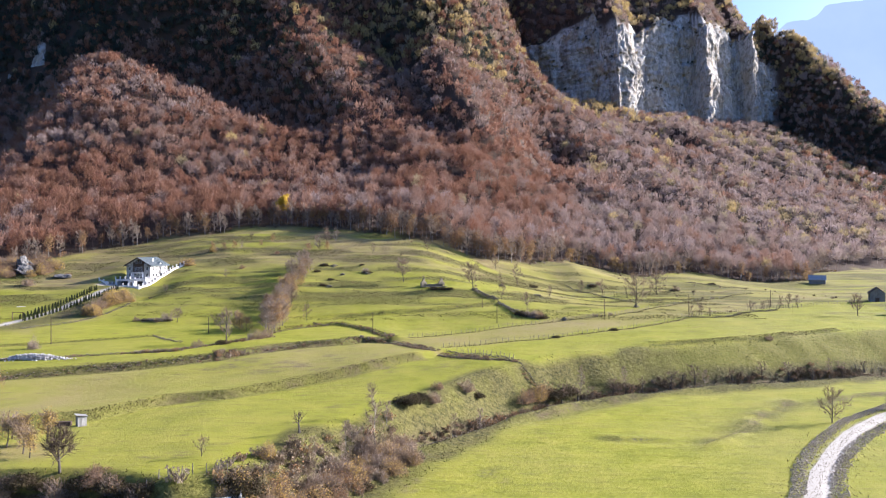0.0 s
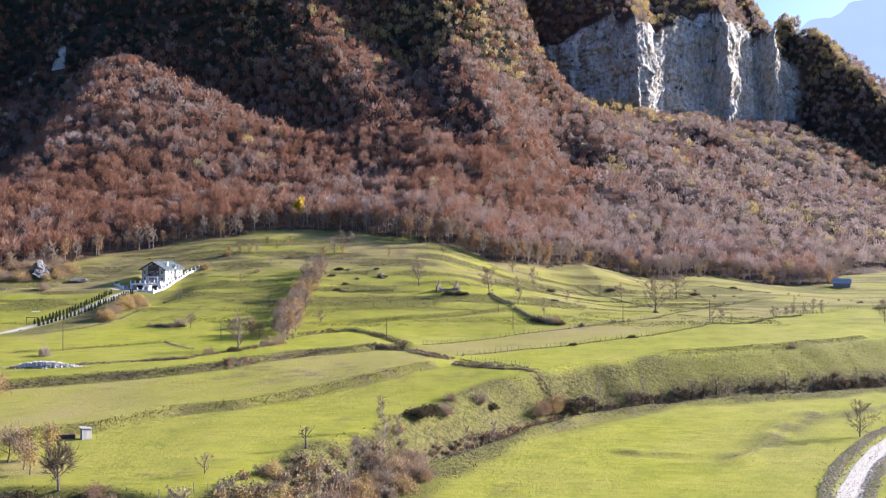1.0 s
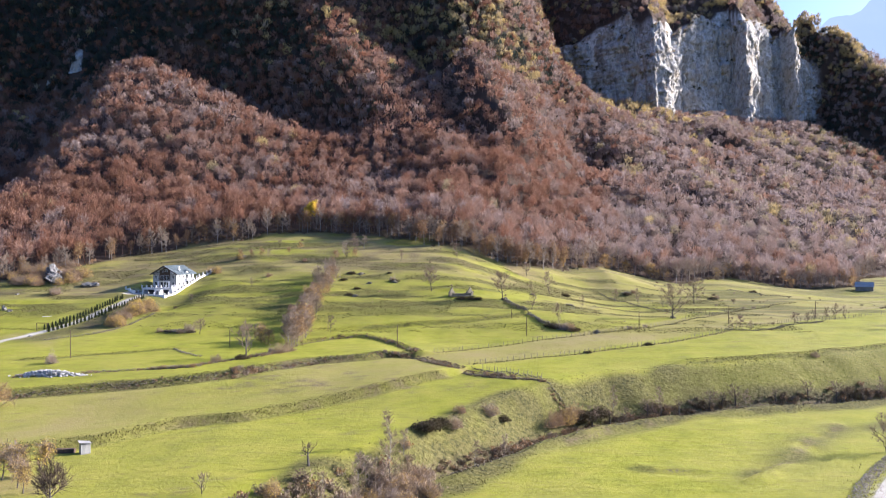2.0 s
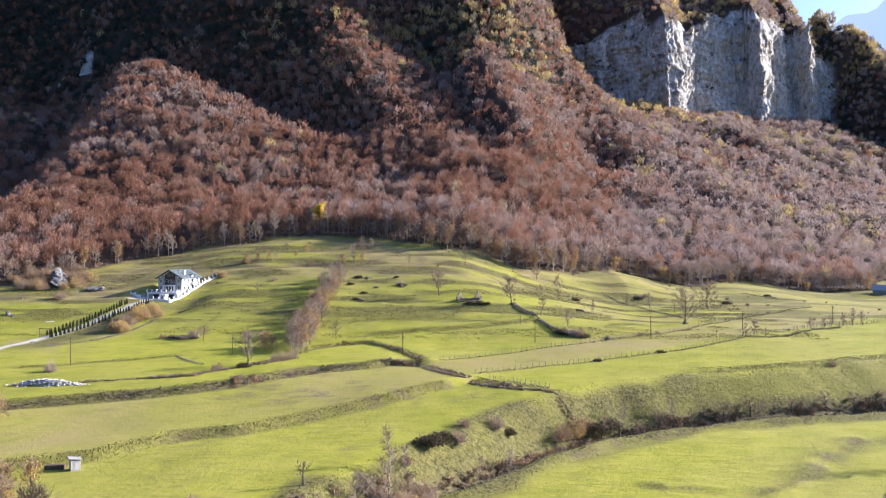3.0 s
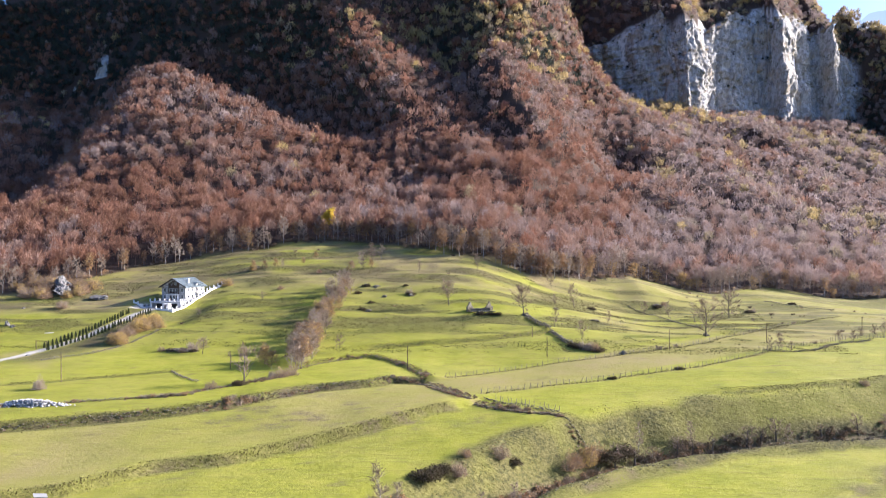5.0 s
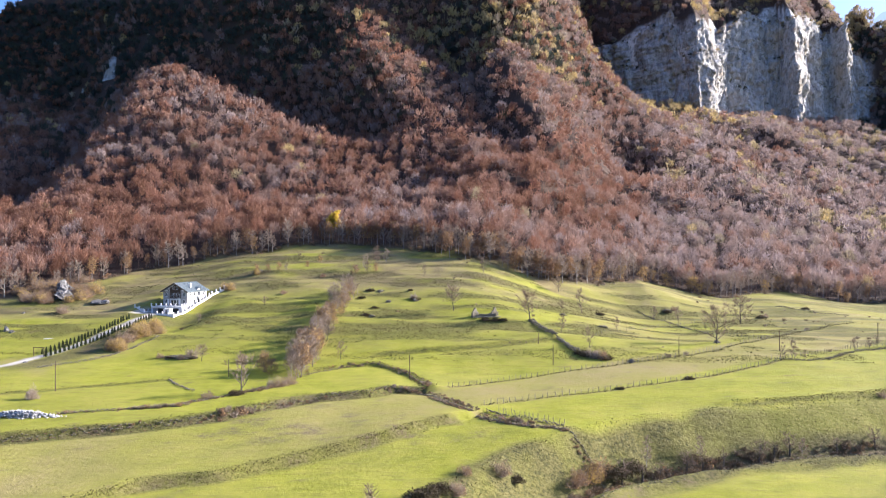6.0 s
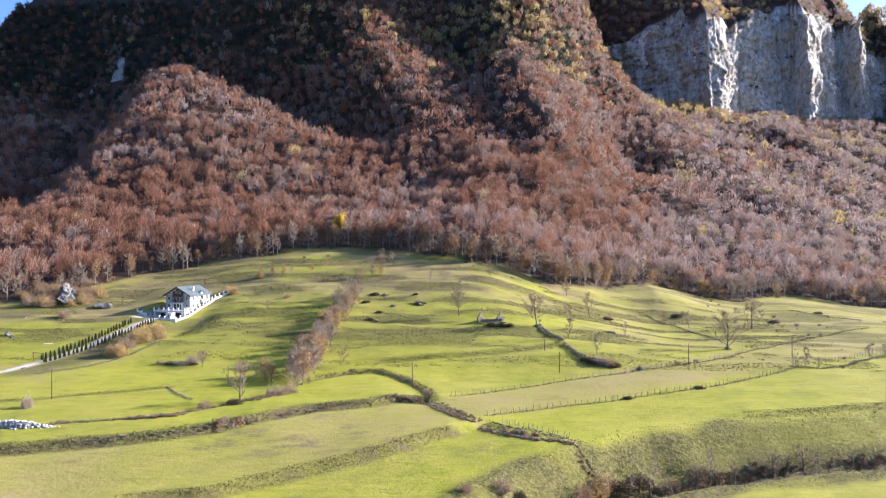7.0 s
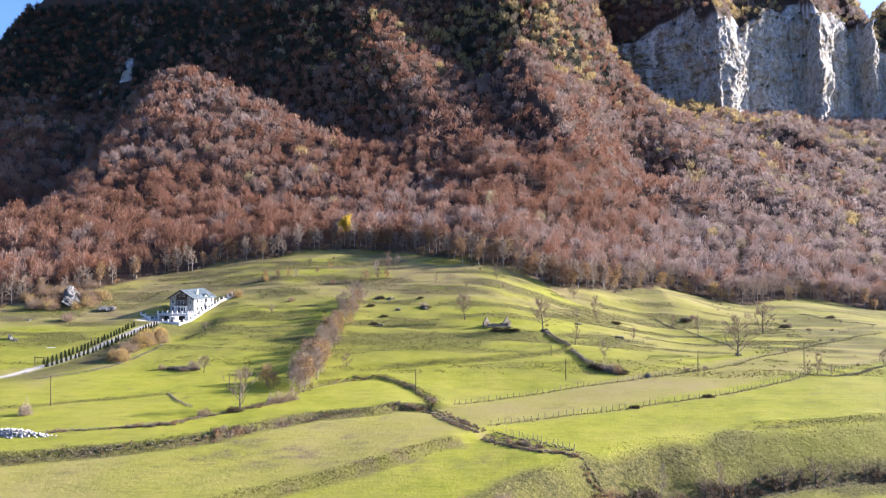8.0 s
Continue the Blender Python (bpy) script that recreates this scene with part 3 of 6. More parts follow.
def rock_face(name, label, line, low, high, lean, rough, seed, gap=1.35):
    """A cliff along a line of corners, from the heights low to the heights high. It leans back, and is broken into flutes, blocks and ledges."""
    size = np.concatenate([[0], np.cumsum(np.hypot(*np.diff(np.array(line), axis=0).T))])
    s = np.arange(0, size[-1], gap)
    lx, ly = np.interp(s, size, [p[0] for p in line]), np.interp(s, size, [p[1] for p in line])
    for _ in range(3):
        lx[1:-1], ly[1:-1] = (lx[:-2] + 2 * lx[1:-1] + lx[2:]) / 4, (ly[:-2] + 2 * ly[1:-1] + ly[2:]) / 4
    z0, z1 = np.interp(s, size, low), np.interp(s, size, high)
    z1 = z1 + 0.09 * (z1 - z0) * ridged(s, 0 * s, 30, seed + 9, 4)
    rows = int((z1 - z0).max() / gap)
    v = np.linspace(0, 1, rows)[:, None]
    z = z0 + v * (z1 - z0)
    S = s + 0 * z
    flute = 3.6 * ridged(S + 4 * grain(S, z, 30, seed), 0.16 * z, 26, seed + 1, 3) - 4 * np.exp(-((grain(S, 0.2 * z, 17, seed + 2) / 0.14) ** 2))
    block = 2.6 * np.round(2.2 * ridged(S, 0.7 * z, 12, seed + 3, 2)) / 2.2 + 1.4 * ridged(S, z, 5, seed + 4, 3)
    ledge = 3.2 * np.round(1.6 * grain(0.25 * S, z + 6 * grain(S, 0 * z, 40, seed + 5), 17, seed + 6)) / 1.6
    butt = 5 * ridged(S + 8 * grain(S, z, 60, seed + 7), 0.35 * z, 48, seed + 8, 2)
    out = rough * (butt + flute + block + ledge) + 2
    wide = 61
    blur = np.ones(wide) / wide
    px, py = np.convolve(np.pad(lx, wide // 2, "edge"), blur, "valid"), np.convolve(np.pad(ly, wide // 2, "edge"), blur, "valid")
    nx, ny = np.gradient(py), -np.gradient(px)
    k = np.hypot(nx, ny) + 1e-9
    nx, ny = nx / k, ny / k
    x, y = lx + nx * out, ly + ny * out + lean * v**1.3
    # the top runs back into the slope
    x, y, z = np.concatenate([x, x[-1:], x[-1:]]), np.concatenate([y, y[-1:] + 14, y[-1:] + 40]), np.concatenate([z, z[-1:] - 2, z[-1:] - 14])
    n, m = len(s), rows + 2
    q = (np.arange(m - 1)[:, None] * n + np.arange(n - 1)).ravel()
    ob = sheet(name, np.stack([x.ravel(), y.ravel(), z.ravel()], 1), np.stack([q, q + 1, q + 1 + n, q + n], 1), [ROCK_WALL])
    return tagged(ob, label, "cliff", kind="structure"), x, y, z


wall_line = [(x, y) for x, y in zip(WALL_X[1:], WALL_Y[1:])]
wall_foot = [float(height(x, y - 14)) - 14 for x, y in wall_line]
_, fx, fy, fz = rock_face("cliff_wall", "pale limestone cliff in fluted buttresses above autumn woods", wall_line, wall_foot, WALL_TOP[1:], 26, 1.0, 401)
# small crags in the shaded slope
for cx, cy, wide, tall in CRAGS:
    a = math.atan2(-float(height(cx + 8, cy) - height(cx - 8, cy)), float(height(cx, cy + 8) - height(cx, cy - 8)))
    ends = [(cx + f * wide * math.cos(a), cy + f * wide * math.sin(a)) for f in (-0.5, -0.2, 0.1, 0.5)]
    low = float(height(cx, cy)) - 6
    rock_face("crag", "grey limestone crag in the shaded wood", ends, [low] * 4, [low + 6 + tall * f for f in (0.5, 1.0, 0.8, 0.4)], 0.5 * tall, 0.5, 430 + int(wide))
# shrubs on the ledges and along the foot and brow of the wall
rise = np.zeros(fz.shape)
rise[1:-3] = (fy[2:-2] - fy[:-4]) / (fz[2:-2] - fz[:-4] + 0.3)
mask = (rise + 0.55 * grain(fx, fz, 22, 96) + 0.35 * grain(fx, fz, 7, 97) > 1.25) & (rng.uniform(0, 1, fz.shape) < 0.16)
mask[-4:] = rng.uniform(0, 1, mask[-4:].shape) < 0.2
x4, y4, z4 = fx[mask], fy[mask], fz[mask] - 0.5
wood_ledge = plant_wood("ledge_shrubs", x4, y4, far_kinds, np.where(rng.uniform(0, 1, len(x4)) < 0.3, 0.04, rng.uniform(0.84, 0.98, len(x4))), rng.uniform(0.22, 0.62, len(x4)), WOOD_LEAF, rng, z4)
tagged(wood_ledge, "ochre shrubs clinging to ledges of the rock wall", "shrubs", kind="stuff")
plain_kinds = [wood_tree(rng, rng.uniform(10, 15), rng.uniform(3.4, 5.2), 46, 2.4, 0.3) for _ in range(8)]
xs, ys = wood_spots(690, 1330, 5.6, rng)
lean = (height(xs, ys + 6) - height(xs, ys - 6)) / 12
steep = ((lean > 1.05) & (xs < 180) & (ys < 1040)) | ((xs > 480) & (ys > 1040) & (along(CREST, xs, ys)[0] > -20))
xs, ys = xs[steep], ys[steep]
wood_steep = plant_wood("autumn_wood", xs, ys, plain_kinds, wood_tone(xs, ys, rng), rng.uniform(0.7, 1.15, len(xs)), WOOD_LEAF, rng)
tagged(wood_steep, "close woods on the steepest slopes, darkened for shade", "woods", kind="stuff")
x3, y3 = wood_spots(1420, 2050, 11.0, rng)
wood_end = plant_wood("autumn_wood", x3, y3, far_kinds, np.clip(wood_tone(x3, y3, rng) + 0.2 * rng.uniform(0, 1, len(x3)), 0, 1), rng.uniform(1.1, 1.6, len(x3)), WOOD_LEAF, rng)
tagged(wood_end, "ochre woods on the far shoulder of the mountain", "woods", kind="stuff")


# ---------------------------------------------------------------- small materials
def make_plain(name, dark, light, scale=1.5, rough=0.85, bump=0.02, stretch=None, spec=0.3, metal=0.0, each=0.0):
    n = Nodes(name, rough, metal, spec)
    g = n.noise(scale, 6, 0.65, stretch)
    c = n.ramp(g, (0.3, dark), (0.7, light))
    c = n.mix(n.level(n.noise(scale * 0.17, 3), 0.4, 0.7, 0.0, 0.3), c, dark)
    if each:
        own = n.add("ShaderNodeNewGeometry").outputs["Random Per Island"]
        c = n.mix(n.level(own, 0, 1, 0.0, each), c, dark)
    n.bump(g, bump, 0.6)
    return n.done(c)


def make_glass(name):
    n = Nodes(name, 0.08, 0.0, 0.6)
    return n.done(n.ramp(n.noise(0.6, 2), (0.3, (0.012, 0.016, 0.022)), (0.7, (0.03, 0.036, 0.045))))


BARK = make_plain("grey_bark", (0.045, 0.038, 0.032), (0.14, 0.12, 0.10), 6, 0.95, 0.03, (1, 1, 0.2))
PALE_BARK = make_plain("pale_bark", (0.16, 0.145, 0.13), (0.42, 0.39, 0.35), 4, 0.9, 0.02, (1, 1, 0.4))
TWIG = make_leaf("bare_twigs", (0.0, (0.11, 0.085, 0.06)), (0.5, (0.27, 0.205, 0.15)), (1.0, (0.42, 0.35, 0.275)), through_light=0.2, vary=0.5)
RUSSET = make_leaf("autumn_foliage", (0.0, (0.25, 0.135, 0.08)), (0.3, (0.33, 0.20, 0.105)), (0.6, (0.54, 0.39, 0.14)), (0.85, (0.72, 0.52, 0.07)), (1.0, (0.85, 0.66, 0.06)), through_light=0.4, vary=0.5)
EVERGREEN = make_leaf("evergreen", (0.0, (0.03, 0.05, 0.02)), (1.0, (0.09, 0.11, 0.045)), through_light=0.15, vary=0.4)
BRAMBLE = make_leaf("bramble_leaves", (0.0, (0.035, 0.036, 0.014)), (0.5, (0.075, 0.06, 0.025)), (1.0, (0.15, 0.085, 0.04)), through_light=0.2, vary=0.4)
STRAW = make_leaf("dry_grass", (0.0, (0.22, 0.235, 0.022)), (0.5, (0.27, 0.25, 0.05)), (1.0, (0.34, 0.29, 0.14)), through_light=0.3, vary=0.45)
ROUGH_GRASS = make_leaf("rough_grass", (0.0, (0.048, 0.05, 0.014)), (0.5, (0.095, 0.088, 0.026)), (1.0, (0.155, 0.133, 0.05)), through_light=0.3, vary=0.4)
STONE = make_plain("field_stone", (0.085, 0.075, 0.05), (0.26, 0.235, 0.175), 2.5, 0.95, 0.05, each=0.45)
WHITE_STONE = make_plain("white_limestone", (0.26, 0.25, 0.235), (0.66, 0.65, 0.62), 3, 0.9, 0.05, each=0.7)
RENDERED = make_plain("white_render", (0.58, 0.57, 0.545), (0.71, 0.70, 0.675), 0.8, 0.9, 0.01)
STONE_RENDER = make_plain("pale_stone_facing", (0.26, 0.245, 0.22), (0.44, 0.42, 0.385), 3, 0.9, 0.02)
ROOF_METAL = make_plain("blue_grey_roof_metal", (0.085, 0.11, 0.12), (0.13, 0.155, 0.165), 0.6, 0.6, 0.01, spec=0.35)
PALE_METAL = make_plain("pale_sheet_metal", (0.22, 0.225, 0.23), (0.33, 0.33, 0.33), 0.7, 0.4, 0.01, spec=0.5)
DARK_WOOD = make_plain("dark_timber", (0.045, 0.03, 0.022), (0.12, 0.08, 0.055), 5, 0.8, 0.02, (1, 1, 0.15))
GREY_WOOD = make_plain("weathered_timber", (0.13, 0.115, 0.10), (0.30, 0.275, 0.245), 5, 0.9, 0.02, (1, 1, 0.15))
PANEL = make_plain("pale_painted_boards", (0.50, 0.50, 0.48), (0.68, 0.68, 0.66), 2, 0.7, 0.01, (1, 1, 0.2))
CONCRETE = make_plain("rough_concrete", (0.36, 0.35, 0.33), (0.56, 0.55, 0.52), 1.5, 0.9, 0.02)
IRON = make_plain("dark_iron", (0.03, 0.03, 0.032), (0.07, 0.07, 0.07), 6, 0.55, 0.005, spec=0.4)
ROAD_GRAVEL = make_plain("white_gravel", (0.33, 0.305, 0.25), (0.49, 0.46, 0.395), 1.2, 0.95, 0.03)
GLASS = make_glass("window_glass")


# ---------------------------------------------------------------- building helpers
def part(name, bm, material, parent=None, label=""):
    """Links a bmesh as one mesh object under a thing or a part."""
    me = bpy.data.meshes.new(name)
    bmesh.ops.recalc_face_normals(bm, faces=bm.faces)
    bm.to_mesh(me)
    bm.free()
    me.materials.append(material)
    ob = new(name, me)
    ob.parent = parent
    return tagged(ob, label)


def soup(name, tri, material, parent=None, tone=0.5, label=""):
    """Loose triangles (n, 3, 3) as one mesh object."""
    tri = np.asarray(tri, np.float32)
    tones = np.full(len(tri) * 3, tone) if np.isscalar(tone) else np.repeat(tone, 3)
    ob = sheet(name, tri.reshape(-1, 3), np.arange(len(tri) * 3).reshape(-1, 3), [material], {"tone": tones})
    ob.parent = parent
    return tagged(ob, label)


def thing(name, label, category, m=None, group="", kind=""):
    ob = new(name)
    ob.empty_display_size = 0.3
    ob.matrix_basis = m or Matrix()
    return tagged(ob, label, category, group, kind)


def cuboid(*boxes, bevel=0.0):
    """Boxes (x0, y0, z0, x1, y1, z1) in one bmesh."""
    bm = bmesh.new()
    for x0, y0, z0, x1, y1, z1 in boxes:
        m = Matrix.Translation(((x0 + x1) / 2, (y0 + y1) / 2, (z0 + z1) / 2)) @ Matrix.Diagonal((x1 - x0, y1 - y0, z1 - z0, 1))
        bmesh.ops.create_cube(bm, size=1, matrix=m)
    if bevel:
        bmesh.ops.bevel(bm, geom=bm.edges[:], offset=bevel, segments=1, affect="EDGES")
    return bm


def prism(outline, y0, y1):
    """An outline of (x, z) corners drawn out from y0 to y1."""
    bm = bmesh.new()
    a, b = [bm.verts.new((x, y0, z)) for x, z in outline], [bm.verts.new((x, y1, z)) for x, z in outline]
    bm.faces.new(a)
    bm.faces.new(b[::-1])
    for k in range(len(a)):
        bm.faces.new((a[k - 1], a[k], b[k], b[k - 1]))
    return bm


def beam(bm, a, b, w, h=None):
    """A squared bar between two places."""
    a, b = Vector(a), Vector(b)
    m = Matrix.Translation((a + b) / 2) @ (b - a).to_track_quat("Z", "Y").to_matrix().to_4x4() @ Matrix.Diagonal((w, h or w, (b - a).length, 1))
    bmesh.ops.create_cube(bm, size=1, matrix=m)
    return bm


def ground_z(x, y):
    return float(height(x, y))


def stand(x, y, turn=0.0, scale=1.0, sink=0.0):
    return Matrix.LocRotScale((x, y, ground_z(x, y) - sink), Euler((0, 0, radians(turn))), (scale, scale, scale))


def points_on(line, gap):
    """Places along a line of corners, one each gap, with the heading there."""
    out, left = [], 0.0
    for (ax, ay), (bx, by) in zip(line[:-1], line[1:]):
        size = math.hypot(bx - ax, by - ay)
        s = left
        while s < size:
            out.append((ax + (bx - ax) * s / size, ay + (by - ay) * s / size, math.degrees(math.atan2(by - ay, bx - ax))))
            s += gap
        left = s - size
    return out


# ---------------------------------------------------------------- trees and bushes
def tubes(segs, sides):
    """Tapered tubes (start, end, radii) as triangles."""
    tri = []
    ang = np.linspace(0, 2 * np.pi, sides, endpoint=False)
    for p, q, r0, r1 in segs:
        d = q - p
        d = d / (np.linalg.norm(d) + 1e-9)
        u = np.cross(d, (0.31, 0.95, 0.05))
        u /= np.linalg.norm(u) + 1e-9
        v = np.cross(d, u)
        ring = np.cos(ang)[:, None] * u + np.sin(ang)[:, None] * v
        a, b = p + r0 * ring, q + r1 * ring
        a2, b2 = np.roll(a, -1, 0), np.roll(b, -1, 0)
        tri += [np.stack([a, a2, b2], 1), np.stack([a, b2, b], 1)]
    return np.concatenate(tri)


def arm(rng, start, way, size, r, steps, lift=0.25, wander=0.22):
    """A bending limb as tube pieces."""
    out, p, d = [], np.array(start, float), np.array(way, float) / np.linalg.norm(way)
    for k in range(steps):
        q = p + d * size / steps
        out.append((p, q, r * (1 - 0.85 * k / steps), r * (1 - 0.85 * (k + 1) / steps)))
        d = d + rng.normal(0, wander, 3) + (0, 0, lift)
        d /= np.linalg.norm(d)
        p = q
    return out


def grow(rng, tall, spread, limbs=9, fork=0.3, radius=0.115, twig=1.0, lift=0.25, boughs=5, sprigs=7, width=0.034):
    """A tree without leaves: stem and limbs, then boughs and twigs."""
    stem = arm(rng, (0, 0, -0.5), (rng.normal(0, 0.05), rng.normal(0, 0.05), 1), tall * 0.8, radius, 5, 0.4, 0.10)
    thick, thin, tips = list(stem), [], []
    for k in range(limbs):
        f = fork + (1 - fork) * (k + rng.uniform(0, 0.8)) / limbs
        n = min(int(f * 5), 4)
        p, q, r0, r1 = stem[n]
        at = p + (q - p) * (f * 5 - n if f < 1 else 0.9)
        a = k * 2.4 + rng.uniform(-0.5, 0.5)
        reach = spread * (1.15 - 0.75 * f) * rng.uniform(0.8, 1.2)
        limb = arm(rng, at, (math.cos(a), math.sin(a), rng.uniform(0.35, 0.9)), reach * 1.3, radius * 0.42 * (1.1 - 0.6 * f), 3, lift)
        thick += limb
        for _ in range(boughs):
            lp, lq, lr, _r = limb[rng.integers(0, 3)]
            d = (lq - lp) / np.linalg.norm(lq - lp) + rng.normal(0, 0.6, 3) + (0, 0, 0.2)
            bough = arm(rng, lp + (lq - lp) * rng.uniform(0.2, 1), d, reach * rng.uniform(0.4, 0.7), max(lr * 0.35, 0.6 * width), 2, lift)
            thin += bough
            for _ in range(sprigs):
                bp, bq, _r0, _r1 = bough[rng.integers(0, 2)]
                tips.append((bp + (bq - bp) * rng.uniform(0.1, 1), (bq - bp) / np.linalg.norm(bq - bp) + rng.normal(0, 0.55, 3) + (0, 0, 0.25)))
    base, way = np.array([t[0] for t in tips]), np.array([t[1] for t in tips])
    way /= np.linalg.norm(way, axis=1, keepdims=True)
    size = twig * rng.uniform(0.5, 1.3, (len(base), 1))
    twigs = np.concatenate([sliver(base, way, size, width, rng), sliver(base + way * size * 0.4, way + rng.normal(0, 0.35, way.shape), size * 0.7, width * 0.8, rng)])
    return tubes(thick, 5), np.concatenate([tubes(thin, 3), twigs]), base


def leaves(rng, tips, count, size, loose=0.5):
    """Small leaf clumps round the twigs' places."""
    at = tips[rng.integers(0, len(tips), count)] + rng.normal(0, loose, (count, 3))
    d = rng.normal(size=(count, 3))
    d /= np.linalg.norm(d, axis=1, keepdims=True)
    return sliver(at, d, size * rng.uniform(0.6, 1.4, (count, 1)), size * 0.4, rng)


def make_tree(name, label, seed, bark=None, leaf=0, tone=0.5, twig_tone=0.5, size=0.35, category="tree", group="", **shape):
    rng = np.random.default_rng(seed)
    wood, twigs, tips = grow(rng, **shape)
    ob = thing(name, label, category, group=group)
    soup("trunk", wood, bark or BARK, ob)
    soup("crown", twigs, TWIG, ob, twig_tone)
    if leaf:
        soup("foliage", leaves(rng, tips, leaf, size), RUSSET, ob, np.clip(tone + rng.normal(0, 0.08, leaf), 0, 1))
    return ob


def make_bush(name, label, seed, reach=1.6, tall=2.0, stems=420, leaf=500, tone=0.4, twig_tone=0.4, lobes=5, group="", leaf_mat=None, leaf_size=0.17):
    """A rounded bush: stems fan out from the root, fine twigs face outward over several lobes, small leaves hang among them."""
    rng = np.random.default_rng(seed)
    ob = thing(name, label, "bush", group=group)
    lobe = rng.normal(0, reach * 0.5, (lobes, 2))
    wide, high = reach * rng.uniform(0.5, 0.8, lobes), tall * rng.uniform(0.55, 1.0, lobes)

    def shell(count, low, top):
        k = rng.integers(0, lobes, count)
        d = rng.normal(size=(count, 3))
        d[:, 2] = np.abs(d[:, 2]) - 0.1
        d /= np.linalg.norm(d, axis=1, keepdims=True)
        r = rng.uniform(low, top, count)
        at = np.stack([lobe[k, 0] + d[:, 0] * r * wide[k], lobe[k, 1] + d[:, 1] * r * wide[k], 0.1 + np.maximum(d[:, 2], 0.02) * r * high[k]], 1)
        return k, d, at

    k, d, tip = shell(stems // 3, 0.8, 1.15)
    root = np.concatenate([lobe[k] * 0.6 + rng.normal(0, reach * 0.15, (len(k), 2)), np.full((len(k), 1), -0.15)], 1)
    long = np.linalg.norm(tip - root, axis=1, keepdims=True)
    wood = sliver(root, (tip - root) / long, long, 0.034, rng)
    k, d, at = shell(stems * 2, 0.35, 0.95)
    way = d * (0.7, 0.7, 0.5) + rng.normal(0, 0.45, d.shape) + (0, 0, 0.45)
    way /= np.linalg.norm(way, axis=1, keepdims=True)
    twigs = sliver(at, way, tall * rng.uniform(0.12, 0.32, (len(at), 1)), 0.026, rng)
    soup("brushwood", np.concatenate([wood, twigs]), TWIG, ob, twig_tone)
    if leaf:
        k, d, at = shell(leaf, 0.55, 1.08)
        d = rng.normal(size=(leaf, 3))
        d /= np.linalg.norm(d, axis=1, keepdims=True)
        soup("foliage", sliver(at, d, leaf_size * rng.uniform(0.6, 1.4, (leaf, 1)), 0.42 * leaf_size, rng), leaf_mat or RUSSET, ob, np.clip(tone + rng.normal(0, 0.1, leaf), 0, 1))
    return ob


class Nursery:
    """Each kind is built at its first place, and copied to the others."""

    def __init__(self, kinds, rng):
        self.kinds, self.used, self.rng = kinds, {}, rng

    def put(self, x, y, scale=1.0, k=None):
        k = self.rng.integers(0, len(self.kinds)) if k is None else k % len(self.kinds)
        turn = self.rng.uniform(0, 360)
        if k in self.used:
            first, size = self.used[k]
            return copy_thing(first, stand(x, y, turn, scale / size, 0.1))
        ob = self.kinds[k]()
        self.used[k] = (ob, scale)
        ob.matrix_basis = stand(x, y, turn, scale, 0.1)
        return ob


seeds = np.random.default_rng(21)
field_trees = Nursery([
    lambda: make_tree("bare_tree", "bare spreading fruit tree in the meadow", 1, tall=6.5, spread=2.6, radius=0.17, limbs=11, fork=0.22, lift=0.42, boughs=4, sprigs=5, group="field trees"),
    lambda: make_tree("bare_tree", "bare open-crowned ash tree on the grass", 2, tall=8.5, spread=2.6, limbs=12, radius=0.17, boughs=6, group="field trees"),
    lambda: make_tree("bare_tree", "bare slender tree standing on the meadow", 3, tall=9.0, spread=2.0, limbs=10, fork=0.25, group="field trees"),
    lambda: make_tree("bare_tree", "bare old tree with several upright limbs", 4, tall=10.0, spread=3.4, limbs=13, radius=0.19, fork=0.12, boughs=7, sprigs=8, group="field trees"),
    lambda: make_tree("bare_tree", "slim bare tree with several stems by the road", 5, tall=7.5, spread=1.9, limbs=15, fork=0.04, lift=0.5, radius=0.1, boughs=5, group="field trees"),
], seeds)
for x, y, s, k in ((-17.5, 341, 1.15, 1), (13, 330, 1.35, 1), (36, 369, 1.15, 2), (80.5, 320, 1.3, 3), (105, 378, 1.15, 3), (96, 288, 0.6, 2), (93, 287, 0.5, 2), (99, 286, 0.4, 2), (-65, 230, 1.4, 0), (89.5, 176.5, 0.74, 3), (111, 190, 0.6, 4), (114, 192, 0.6, 4), (-36.6, 116.3, 0.42, 0), (62, 456, 0.95, 0), (27, 363, 0.55, 2), (79, 379, 0.8, 2), (69, 386, 0.7, 2), (-36, 391, 0.6, 2), (-98, 346, 0.55, 0), (-96, 277, 0.62, 1), (-50, 281, 0.65, 2), (-117, 324, 0.5, 0), (160, 296, 0.95, 1), (140, 319, 0.55, 2), (144, 320, 0.65, 2), (135, 317, 0.5, 2), (124, 309, 0.5, 2), (150, 324, 0.6, 2), (131, 314, 0.45, 2), (24, 316, 0.75, 2), (33, 300, 0.75, 2), (46, 334, 0.6, 2), (-8, 402, 0.8, 2), (28, 410, 0.8, 1), (-76, 262, 0.6, 1)):
    field_trees.put(x, y, 1.25 * s, k)

